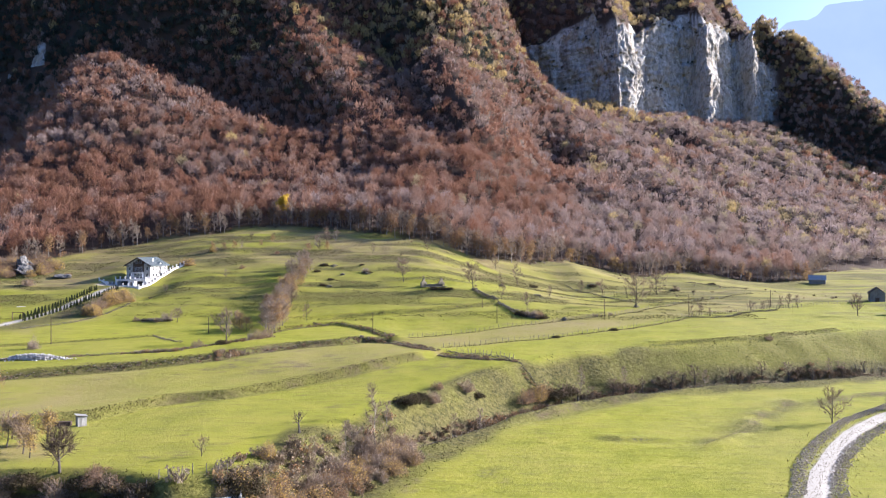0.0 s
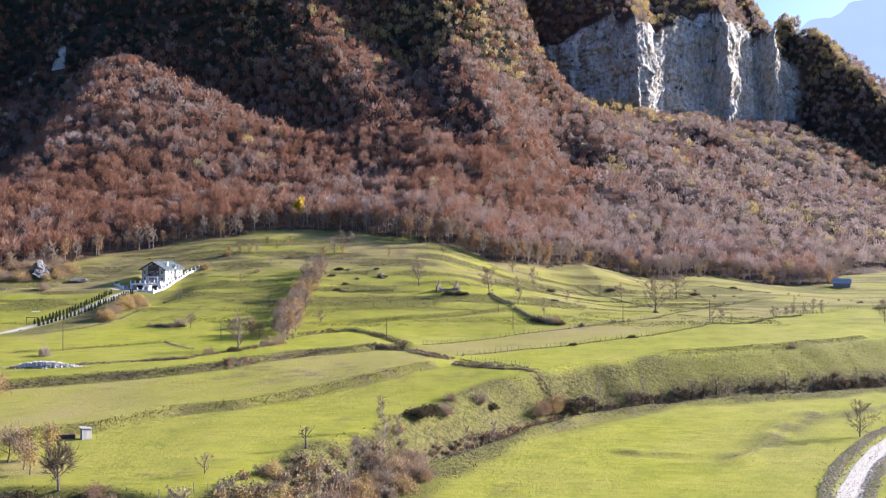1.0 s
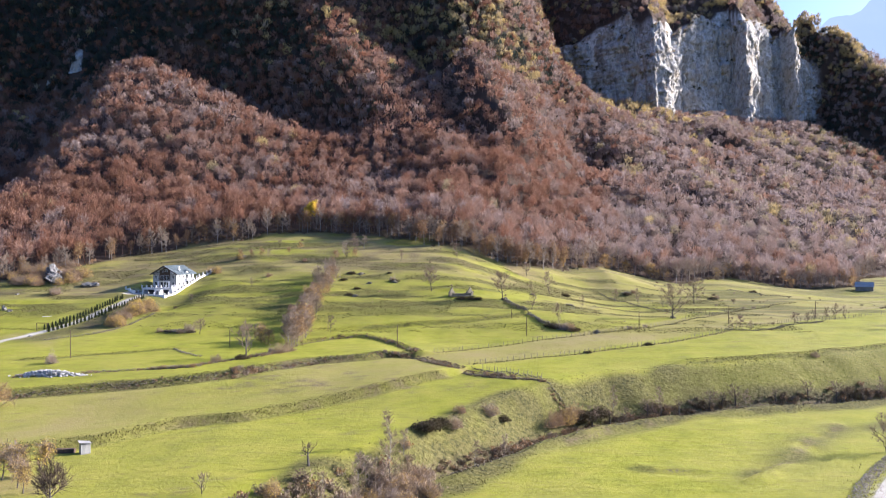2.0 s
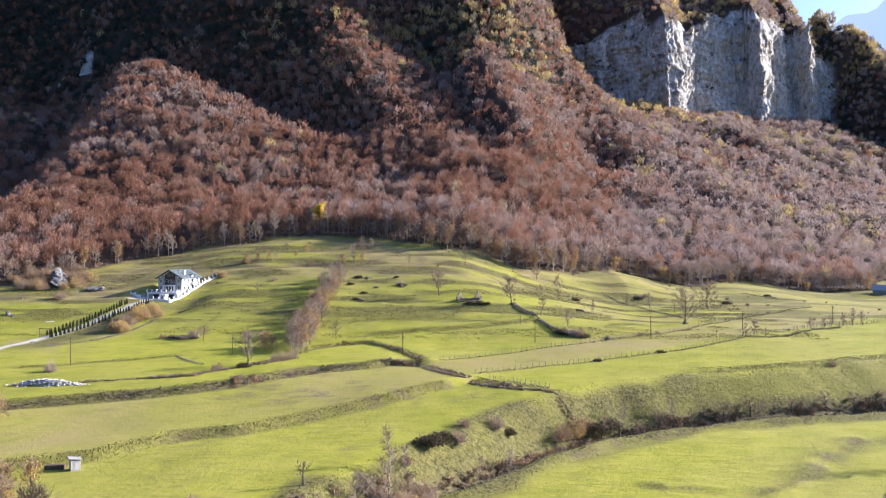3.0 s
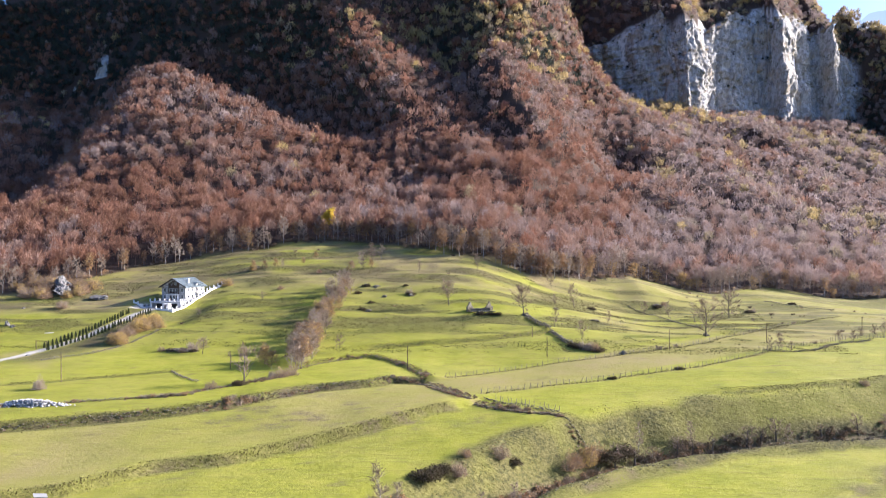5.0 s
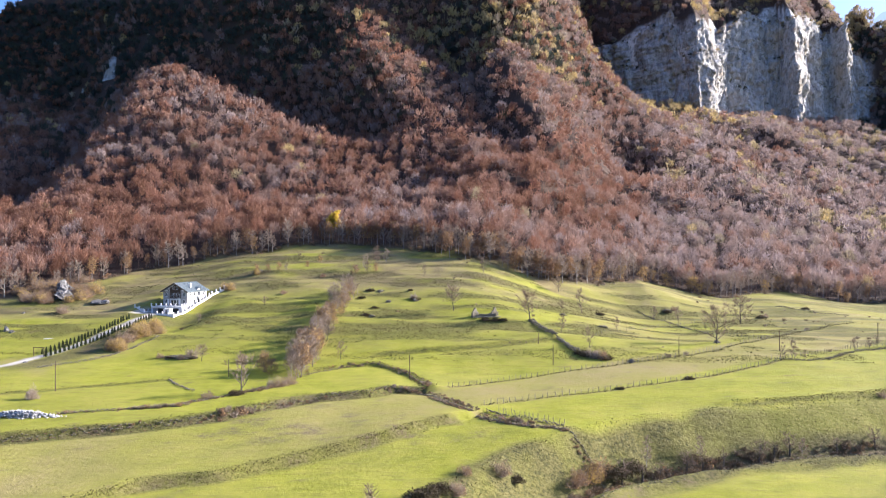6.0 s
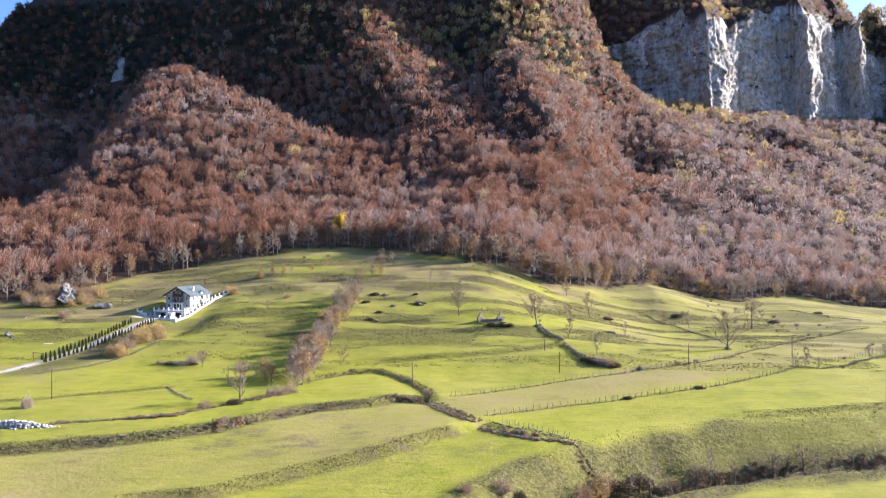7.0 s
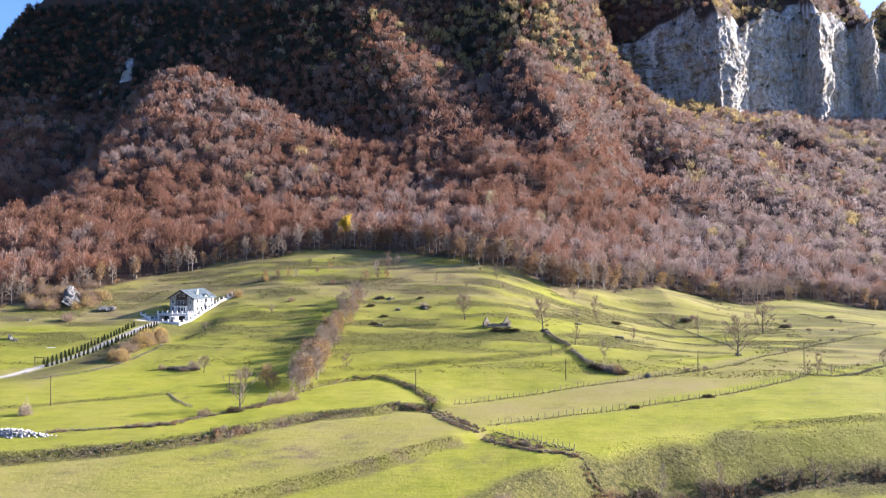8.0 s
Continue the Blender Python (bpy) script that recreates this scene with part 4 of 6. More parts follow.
orchard = Nursery([
    lambda: make_tree("orchard_tree", "dark bare orchard tree with a dense round crown", 11, tall=5.7, spread=2.3, limbs=14, fork=0.3, radius=0.2, boughs=7, sprigs=9, width=0.03, twig_tone=0.05, group="orchard trees"),
    lambda: make_tree("orchard_tree", "thin orchard tree with a few yellow leaves", 12, tall=6.2, spread=1.7, limbs=10, fork=0.38, radius=0.15, leaf=800, tone=0.7, size=0.2, group="orchard trees"),
    lambda: make_tree("orchard_tree", "small orchard tree with sparse ochre leaves", 13, tall=5.8, spread=1.9, limbs=10, fork=0.36, radius=0.15, leaf=420, tone=0.55, twig_tone=0.7, size=0.2, group="orchard trees"),
], seeds)
for x, y, s, k in ((-54.7, 109.6, 1.2, 0), (-67, 123, 1.0, 1), (-69.5, 122, 1.05, 2), (-64.5, 125, 1.05, 1), (-65, 118.5, 0.95, 2), (-62.5, 116, 0.8, 1), (-72, 128, 0.9, 2), (-74, 119, 0.9, 1)):
    orchard.put(x, y, s, k)

pollards = Nursery([
    lambda: make_tree("pollard_tree", "short gnarled pollard tree with stubby limbs", 15, tall=4.2, spread=1.5, limbs=7, fork=0.55, radius=0.26, twig=0.6, boughs=3, sprigs=3, twig_tone=0.35, group="pollards by the ditch"),
    lambda: make_tree("pollard_tree", "leaning bare pollard beside the stony ditch", 16, tall=5.2, spread=1.6, limbs=8, fork=0.45, radius=0.2, twig=0.9, boughs=3, sprigs=4, twig_tone=0.45, group="pollards by the ditch"),
], seeds)
for x, y, s, k in ((-24.5, 131, 1.1, 0), (30, 194.5, 1.2, 1), (34.5, 197, 1.3, 0), (45, 203.5, 1.2, 1), (54, 208.5, 1.3, 0), (63, 212.5, 1.2, 1), (71, 216, 1.3, 1), (83, 220, 1.1, 0), (102, 226.5, 1.3, 1), (110.5, 229, 1.2, 0), (122, 234.5, 1.1, 1), (131, 238.5, 1.1, 0), (39, 200, 1.0, 1), (49, 206, 1.1, 1), (67, 214.5, 1.2, 0), (93, 223.5, 1.2, 1), (-12, 137.5, 1.5, 1)):
    pollards.put(x, y, s, k)

birches = Nursery([
    lambda: make_tree("birch_tree", "tall slim bare birch with fine upright twigs", 18, bark=PALE_BARK, tall=11, spread=1.5, limbs=14, fork=0.2, radius=0.12, lift=0.4, boughs=4, twig_tone=0.6, group="birches"),
    lambda: make_tree("birch_tree", "slim grey birch among the hedge shrubs", 19, bark=PALE_BARK, tall=9, spread=1.3, limbs=12, fork=0.15, radius=0.1, lift=0.4, boughs=4, twig_tone=0.7, group="birches"),
], seeds)
for x, y, s, k in ((-13, 143, 1.1, 0), (-17, 134, 0.75, 1), (-21, 124, 0.7, 1), (8, 168, 0.7, 1), (2, 160, 0.6, 0), (36, 201, 0.75, 0), (49, 208, 0.7, 1), (-11, 149, 0.7, 1), (74, 217, 0.6, 1), (117, 232, 0.7, 0)):
    birches.put(x, y, s, k)

hedge_trees = Nursery([
    lambda: make_tree("hedge_tree", "grey-brown hedgerow tree with thin bare crown", 22, bark=PALE_BARK, tall=9, spread=2.0, limbs=12, fork=0.15, radius=0.1, lift=0.35, boughs=5, sprigs=6, twig_tone=0.7, group="hedgerow trees"),
    lambda: make_tree("hedge_tree", "hedgerow tree with dull russet leaves", 23, tall=7.5, spread=2.0, limbs=11, fork=0.15, radius=0.1, leaf=420, boughs=4, sprigs=5, tone=0.3, size=0.4, group="hedgerow trees"),
    lambda: make_tree("hedge_tree", "hedgerow tree with ochre leaves on thin stems", 24, tall=8.0, spread=1.9, limbs=11, fork=0.12, radius=0.1, leaf=460, boughs=4, sprigs=5, tone=0.5, size=0.4, group="hedgerow trees"),
    lambda: make_tree("hedge_tree", "bare mauve-grey hedgerow tree", 25, tall=8.0, spread=2.2, limbs=13, fork=0.12, radius=0.1, boughs=5, sprigs=6, twig_tone=0.4, group="hedgerow trees"),
], seeds)
HEDGEROW = [(-57, 254), (-61, 283), (-63.5, 310), (-66, 337), (-66, 366)]
for n, (x, y, _) in enumerate(points_on(HEDGEROW, 2.6)):
    for _ in range(2):
        hedge_trees.put(x + seeds.normal(0, 1.9), y + seeds.normal(0, 1.6), seeds.uniform(0.8, 1.5) * (1.0 if y < 300 else 0.8), (0, 3, 0, 3, 0, 1, 3, 2)[seeds.integers(0, 8)])
for x, y, s, k in ((-69.5, 262, 0.95, 2), (-71, 266, 0.9, 2), (-66, 258, 0.8, 1), (-64, 396, 0.9, 3), (-66, 402, 1.0, 0), (-62, 408, 1.1, 3), (-60, 398, 0.7, 2), (-69, 392, 0.8, 1), (-58, 415, 1.0, 0), (-64, 420, 1.1, 3), (-108, 398, 0.65, 2), (-104, 396, 0.6, 0), (-113, 396, 0.6, 1), (-118, 394, 0.7, 2), (-96, 405, 0.5, 1), (-92, 415, 0.6, 2)):
    hedge_trees.put(x, y, s, k)

yellow_tree = make_tree("yellow_tree", "bright yellow-leaved tree at the wood's edge", 31, bark=PALE_BARK, tall=21, spread=3.8, limbs=14, fork=0.5, radius=0.2, leaf=3600, tone=0.9, size=0.7)
yellow_tree.matrix_basis = stand(-97, 462, 40)
orange_tree = make_tree("orange_tree", "small bushy tree with bright orange autumn leaves", 33, tall=4.6, spread=2.4, limbs=13, fork=0.12, radius=0.13, leaf=1500, tone=0.5, size=0.22)
orange_tree.matrix_basis = stand(-102.5, 172.5, 10)

bushes = Nursery([
    lambda: make_bush("bush", "twiggy grey-brown thorn bush", 41, 1.7, 2.8, 420, leaf=300, tone=0.4, twig_tone=0.6, group="hedge bushes"),
    lambda: make_bush("bush", "bush with dull russet autumn leaves", 42, 1.6, 2.4, 320, leaf=620, tone=0.3, twig_tone=0.5, group="hedge bushes"),
    lambda: make_bush("bush", "ochre-leaved bush on a grassy bank", 43, 1.6, 2.5, 320, leaf=900, tone=0.62, twig_tone=0.5, group="hedge bushes"),
    lambda: make_bush("bush", "low dark bramble thicket on the bank", 44, 2.2, 1.5, 500, leaf=1200, tone=0.3, twig_tone=0.1, lobes=8, leaf_mat=BRAMBLE, leaf_size=0.24, group="hedge bushes"),
    lambda: make_bush("bush", "golden-leaved bush on rough grass", 45, 1.5, 2.4, 300, leaf=760, tone=0.7, twig_tone=0.5, group="hedge bushes"),
    lambda: make_bush("bush", "loose bush of bare grey stems", 46, 1.7, 3.6, 440, leaf=0, twig_tone=0.85, group="hedge bushes"),
], seeds)
for x, y, s, k in ((-118, 392, 1.3, 4), (-122, 369, 1.7, 4), (-125, 371, 1.5, 2), (-108, 280, 0.8, 3), (-104, 279, 0.7, 0), (-112, 280, 0.7, 0), (-100, 279, 0.7, 3), (-101, 281, 1.3, 5), (-95, 362, 1.0, 1), (-84, 390, 0.9, 1), (-52, 333, 0.8, 3), (-35, 356, 1.0, 3), (-36, 357, 0.9, 5), (-50, 344, 0.7, 3), (-38, 366, 0.6, 3), (-118, 220, 1.2, 5), (-64, 353, 1.1, 0), (-57, 366, 0.9, 3), (-58, 357, 0.8, 3), (35, 286, 1.4, 1), (32, 288, 1.3, 3), (29, 290, 1.2, 3), (37, 284, 1.1, 3), (33, 285, 1.2, 5), (44, 375, 1.0, 3), (60, 455, 1.1, 3), (57, 453, 1.2, 0), (64, 460, 1.0, 1), (79, 404, 1.0, 3), (82, 408, 0.9, 0), (120, 398, 1.1, 3), (122, 399, 0.9, 0), (150, 430, 0.9, 3), (36, 245, 0.6, 3), (57, 256, 0.7, 3), (101, 238, 0.7, 0), (-8, 160, 1.3, 3), (-5, 164, 1.1, 3), (-3, 165, 1.0, 0), (5, 177, 1.1, 0), (8, 179, 0.9, 3), (-1, 172, 0.8, 1), (20, 188, 1.6, 1), (25, 193, 1.7, 1), (23, 190, 1.5, 2), (28, 195, 1.6, 3), (32, 198, 1.5, 3), (-58, 240, 1.2, 0), (-55, 244, 1.2, 0), (-60, 238, 0.9, 5), (-71, 222, 0.9, 0), (-66, 228, 1.0, 3), (-31, 105, 0.7, 2)):
    bushes.put(x + seeds.normal(0, 0.2), y + seeds.normal(0, 0.2), s, k)
# shrubs below the drive
for n in range(24):
    f = n / 23
    bushes.put(-132 + -2 * f + seeds.normal(0, 2.0), 285 + 34 * f + seeds.normal(0, 2.0), seeds.uniform(1.2, 2.1), (2, 4, 2, 4, 0)[n % 5])
# thicket where the scarp meets the ditch
for n in range(74):
    f = seeds.uniform(0, 1) ** 1.2
    bushes.put(-28 + 21 * f + seeds.normal(0, 2.2), 104 + 42 * f + seeds.normal(0, 2.4), seeds.uniform(0.7, 1.45), (0, 2, 0, 5, 2, 1, 3, 2)[n % 8])
# dark hedge at the orchard's edge
for n in range(110):
    x = seeds.uniform(-88, -34.5)
    y = float(np.interp(x, (-84, -56, -48, -41, -36.5), (109.5, 108.3, 108.6, 105, 102.8)))
    bushes.put(x, y - 0.4 - 4.2 * seeds.uniform(0, 1) ** 1.4, seeds.uniform(0.7, 1.15), (3, 3, 3, 3, 3, 0)[n % 6])
for x, y in ((-50, 107.5), (-48.6, 107.8), (-49.2, 108.6)):
    bushes.put(x, y, 0.85, 1)

SCRUB = make_leaf("scrub", (0.0, (0.13, 0.10, 0.06)), (0.3, (0.25, 0.20, 0.135)), (0.5, (0.34, 0.285, 0.21)), (0.65, (0.32, 0.18, 0.085)), (0.85, (0.42, 0.28, 0.11)), (1.0, (0.50, 0.38, 0.13)), through_light=0.25)


def scrub_kind(rng, stems, tall, reach, twig, leaf):
    """A small bush as loose triangles with the tone of each."""
    root = np.concatenate([rng.normal(0, reach * 0.4, (stems, 2)), np.full((stems, 1), -0.1)], 1)
    way = np.concatenate([rng.normal(0, 0.45, (stems, 2)), np.ones((stems, 1))], 1)
    size = tall * rng.uniform(0.5, 1.05, (stems, 1))
    at = (root + way * size * rng.uniform(0.3, 0.95, (stems, 1)))[rng.integers(0, stems, stems)]
    d = rng.normal(size=(stems, 3))
    d /= np.linalg.norm(d, axis=1, keepdims=True)
    tri = np.concatenate([sliver(root, way, size, 0.06, rng), sliver(at, d, 0.45 * np.ones((stems, 1)), 0.2, rng)])
    return tri, np.concatenate([np.full(stems, twig), np.clip(leaf + rng.normal(0, 0.06, stems), 0, 1)])


scrub_rng = np.random.default_rng(71)
SCRUBS = [scrub_kind(scrub_rng, 60, 2.0, 1.5, t, l) for t, l in ((0.3, 0.35), (0.45, 0.4), (0.1, 0.05), (0.25, 0.68), (0.4, 0.84), (0.05, 0.6))]


def scrub(name, label, spots):
    """Bushes too many to count, joined. spots: rows of x, y, size, kind."""
    parts, tones = [], []
    for x, y, s, k in spots:
        tri, tone = SCRUBS[int(k)]
        a = scrub_rng.uniform(0, 6.28)
        c, n = math.cos(a) * s, math.sin(a) * s
        parts.append(np.stack([c * tri[..., 0] - n * tri[..., 1] + x, n * tri[..., 0] + c * tri[..., 1] + y, tri[..., 2] * s + ground_z(x, y)], -1))
        tones.append(tone)
    ob = soup(name, np.concatenate(parts), SCRUB, None, np.concatenate(tones))
    return tagged(ob, label, "scrub", kind="stuff")


spots = []
for x, y, _ in points_on(DITCH[3:14], 0.55):
    f = float(0.8 + 0.7 * grain(x, y, 11, 74))
    spots.append((x + seeds.normal(-0.9, 0.5), y + seeds.normal(1.1, 0.5), f * seeds.uniform(0.3, 0.85), (2, 2, 2, 5, 0, 3)[seeds.integers(0, 6)]))
scrub("ditch_scrub", "dark thorn scrub and brambles along the ditch", spots)
spots = []
for line, gap, size in ((BANK_HEDGE[4:], 0.4, 0.5), (BANK_HEDGE[:5], 0.6, 0.27), ([(-115, 199), (-102, 199.5), (-98, 204), (-89, 206), (-76, 212), (-71, 221), (-65, 229), (-60, 237)], 0.5, 0.42), (BANK_UPPER, 0.8, 0.34), (BANK_LONG, 3.0, 0.2), ([(x + 1.2, y + 1.0) for x, y in LANE[:5]], 0.4, 0.3), ([(x - 1.2, y - 0.8) for x, y in LANE[1:]], 0.4, 0.3)):
    for x, y, _ in points_on(line, gap):
        f = float(0.75 + 0.6 * grain(x, y, 9, 72))
        spots.append((x + seeds.normal(0.2, 0.6), y + seeds.normal(-0.2, 0.5), size * f * seeds.uniform(0.6, 1.3), (2, 0, 2, 5, 3, 1)[seeds.integers(0, 6)]))
scrub("bank_scrub", "low brambles and dead weeds on the banks", spots)
spots = []
for n in range(520):
    x = seeds.uniform(-300, 300)
    y = float(edge(x)) - 5 * float(grain(x, float(edge(x)), 13, 61)) + 4 + seeds.normal(0, 2.6)
    # darker kinds on the left put the shade under the trees into colour
    spots.append((x, y, seeds.uniform(0.4, 1.1), ((0, 2, 5, 2, 3, 2) if x < 0 else (0, 1, 2, 2, 0, 4))[seeds.integers(0, 6)]))
scrub("undergrowth", "brown undergrowth along the foot of the wood", spots)
spots = []
for n in range(520):
    x, y = seeds.uniform(-190, 200), seeds.uniform(290, 470)
    if float(grain(x, y, 22, 73)) > 0.12 and y < edge(x) - 6 and not (-162 < x < -120 and 320 < y < 385):
        spots.append((x, y, 0.1 + 0.6 * seeds.uniform(0, 1) ** 2.5, (0, 1, 2, 3)[seeds.integers(0, 4)]))
for f, reach in ((seeds.uniform(0, 1), 4.5) for _ in range(150)):
    spots.append((-30 + 22 * f + seeds.normal(0, reach * 0.6), 102 + 44 * f + seeds.normal(0, reach * 0.6), seeds.uniform(0.5, 1.2), (0, 1, 1, 3, 4, 2)[seeds.integers(0, 6)]))
scrub("field_scrub", "scattered low thorn scrub on rough grass", spots)

# front row of the wood
edge_trees = Nursery([
    lambda: make_tree("woodland_tree", "pale-stemmed beech with a russet crown at the wood's edge", 51, bark=PALE_BARK, tall=12, spread=2.6, limbs=12, fork=0.35, radius=0.15, leaf=420, boughs=4, sprigs=5, tone=0.32, size=0.5, group="wood edge"),
    lambda: make_tree("woodland_tree", "bare grey beech at the wood's edge", 52, bark=PALE_BARK, tall=13, spread=2.6, limbs=13, fork=0.3, radius=0.15, boughs=5, sprigs=6, width=0.06, twig_tone=0.8, group="wood edge"),
    lambda: make_tree("woodland_tree", "copper-leaved beech at the wood's edge", 53, bark=PALE_BARK, tall=10, spread=2.9, limbs=12, fork=0.2, radius=0.14, leaf=520, boughs=4, sprigs=5, tone=0.22, size=0.5, group="wood edge"),
    lambda: make_tree("woodland_tree", "ochre-leaved tree at the wood's edge", 54, bark=PALE_BARK, tall=9, spread=2.6, limbs=12, fork=0.2, radius=0.13, leaf=420, boughs=4, sprigs=5, tone=0.5, size=0.5, group="wood edge"),
], seeds)
for n in range(170):
    x = -290 + 580 * (n + seeds.uniform(0, 1)) / 170
    y = float(edge(x)) - 5 * float(grain(x, float(edge(x)), 13, 61)) + seeds.uniform(0.5, 7)
    edge_trees.put(x, y, seeds.uniform(0.8, 1.35), ((0, 1, 1, 0, 1, 1) if x < 0 else (1, 1, 0, 1, 1, 3))[seeds.integers(0, 6)])
# broad copper beeches where the wood comes down over the brow
for n in range(22):
    x = -32 + 80 * (n + seeds.uniform(0, 1)) / 22
    edge_trees.put(x, float(edge(x)) - seeds.uniform(-3, 9), seeds.uniform(1.0, 1.45), (2, 0, 1, 0, 1)[n % 5])

# clipped conifers along the drive
def make_conifer():
    ob = thing("conifer_shrub", "young columnar conifer beside the drive", "conifer", group="drive hedge")
    rng = np.random.default_rng(61)
    n = 240
    h, a = rng.uniform(0.05, 1, n) ** 1.2, rng.uniform(0, 2 * np.pi, n)
    r = 0.32 * (1 - h) ** 0.8 * np.minimum(1, 0.6 + 4 * h)
    base = np.stack([r * np.cos(a), r * np.sin(a), h * 1.9], 1)
    way = np.stack([0.5 * np.cos(a), 0.5 * np.sin(a), np.full(n, 1.0)], 1)
    soup("trunk", tubes([(np.array((0, 0, -0.3)), np.array((0, 0, 1.5)), 0.05, 0.02)], 5), BARK, ob)
    soup("crown", sliver(base, way, 0.35 * np.ones((n, 1)), 0.09, rng), EVERGREEN, ob, rng.uniform(0, 0.8, n))
    return ob


conifers = Nursery([make_conifer], seeds)
for line in ([(-152.5, 280), (-147.5, 293), (-144, 305), (-141.5, 319), (-140, 332)], [(-156, 283), (-152, 297), (-150, 310), (-148, 328)]):
    for x, y, _ in points_on(line, 1.75):
        conifers.put(x + seeds.normal(0, 0.1), y + seeds.normal(0, 0.1), seeds.uniform(0.85, 1.2))

# dark spruces standing in the high wood
spruces = Nursery([lambda: spruce()], seeds)


def spruce():
    ob = thing("spruce_tree", "dark green spruce in the upper wood", "tree", group="spruces")
    rng = np.random.default_rng(63)
    n = 420
    h, a = rng.uniform(0.08, 1, n), rng.uniform(0, 2 * np.pi, n)
    way = np.stack([np.cos(a), np.sin(a), np.full(n, -0.25)], 1)
    base = np.stack([0 * a, 0 * a, h * 15], 1)
    soup("trunk", tubes([(np.array((0, 0, -1.0)), np.array((0, 0, 14.5)), 0.2, 0.03)], 5), BARK, ob)
    soup("crown", sliver(base, way, (3.2 * (1.03 - h) * rng.uniform(0.7, 1.1, n))[:, None], 0.32, rng), EVERGREEN, ob, rng.uniform(0, 0.6, n))
    return ob


for n in range(46):
    x, y = seeds.uniform(-120, 160), seeds.uniform(815, 960)
    spruces.put(x, y, seeds.uniform(0.6, 1.1))
for n in range(26):
    x = seeds.uniform(130, 470)
    y = 1085 + seeds.uniform(30, 110)
    spruces.put(x, y, seeds.uniform(0.6, 1.1))


# ---------------------------------------------------------------- stones
def ball(level):
    bm = bmesh.new()
    bmesh.ops.create_icosphere(bm, subdivisions=level, radius=1)
    co, tri = np.array([v.co for v in bm.verts]), np.array([[v.index for v in f.verts] for f in bm.faces])
    bm.free()
    return co, tri


BALL, BALL_TRI = ball(1)
ROAD_STONE = make_plain("road_stone", (0.22, 0.185, 0.135), (0.52, 0.46, 0.36), 2.5, 0.95, 0.05, each=0.4)


def stones(name, places, sizes, mat, rng, parent=None, flat=0.7):
    """Rough stones joined into one mesh. places: rows of x, y, z."""
    n = len(places)
    lump = 1 + rng.uniform(-0.32, 0.25, (n, len(BALL), 1))
    turn = rng.uniform(0, 2 * np.pi, n)
    c, s = np.cos(turn)[:, None], np.sin(turn)[:, None]
    p = BALL[None] * lump * sizes[:, None, None] * np.stack([np.ones(n), rng.uniform(0.6, 1, n), np.full(n, flat)], 1)[:, None, :]
    p = np.stack([c * p[..., 0] - s * p[..., 1], s * p[..., 0] + c * p[..., 1], p[..., 2]], -1) + places[:, None, :]
    tri = BALL_TRI[None] + (np.arange(n) * len(BALL))[:, None, None]
    ob = sheet(name, p.reshape(-1, 3), tri.reshape(-1, 3), [mat])
    ob.parent = parent
    return ob


def stone_wall(line, tall, wide, label, seed, per=9, size=0.18, mat=None, name="stone_wall"):
    """A dry stone wall of heaped field stones along a line."""
    rng = np.random.default_rng(seed)
    spots = points_on(line, 1.0 / per)
    x, y = np.array([p[0] for p in spots]), np.array([p[1] for p in spots])
    a = np.radians([p[2] for p in spots])
    gap = 0.75 + 0.35 * grain(x, y, 5, seed) + 0.2 * grain(x, y, 1.7, seed + 1)
    up = rng.uniform(0, 1, len(x)) * tall * np.clip(gap, 0.15, 1.1)
    across = rng.uniform(-0.5, 0.5, len(x)) * wide * (1.15 - 0.6 * up / tall)
    x, y = x - np.sin(a) * across, y + np.cos(a) * across
    ob = stones(name, np.stack([x, y, height(x, y) + up], 1), size * rng.uniform(0.6, 1.5, len(x)), mat or STONE, rng)
    return tagged(ob, label, "stone wall", "field walls", kind="stuff" if name == "ditch_stones" else "")


stone_wall([(-115, 199), (-102, 199.5), (-98, 204), (-89, 206), (-76, 212), (-71, 221), (-65, 229), (-60, 237)], 0.6, 0.8, "low mossy dry stone wall between two meadows", 101, 5)
stone_wall(BANK_HEDGE, 0.5, 1.2, "overgrown dry stone wall under a hedged bank", 102, 3)
stone_wall([(-94, 249), (-87, 240), (-79, 232)], 0.6, 0.7, "short broken dry stone wall in the grass", 103, 6)
stone_wall([(-18, 238), (-13, 230.5), (-3.5, 214.5), (4.5, 206), (10.5, 200.8), (19, 198.8), (24, 194), (27, 189)], 0.45, 0.8, "dry stone wall on one side of a sunken lane", 104, 7, 0.17)
stone_wall([(1, 216), (7, 210.5), (12, 206), (18.5, 202)], 0.8, 0.8, "dry stone wall beside a fenced meadow", 105, 8)
stone_wall([(14, 330), (16, 325), (19, 318), (24, 306), (27, 295), (31, 287), (36, 284.5)], 1.4, 1.7, "tumbled dry stone wall on the hillside", 106, 16, 0.24)
stone_wall([(65, 405), (72, 390), (75, 379), (78, 368), (84, 347)], 0.8, 1.0, "broken dry stone wall on the upper meadow", 107, 6)
stone_wall([(140, 441), (144, 427), (161, 405)], 0.8, 0.9, "dark dry stone wall near the wood", 108, 6)
stone_wall([(92, 288), (100, 286), (107, 289), (116, 299), (125, 308), (138, 316)], 0.9, 1.2, "heaped stone wall below a row of saplings", 109, 8)
stone_wall([(45, 105), (52.5, 116), (59.5, 128), (65, 140), (73, 152.5), (84, 167), (94, 179), (114, 196), (140, 214), (180, 238)], 0.6, 2.6, "grey stone wall along the gravel road", 110, 24, 0.14, ROAD_STONE)
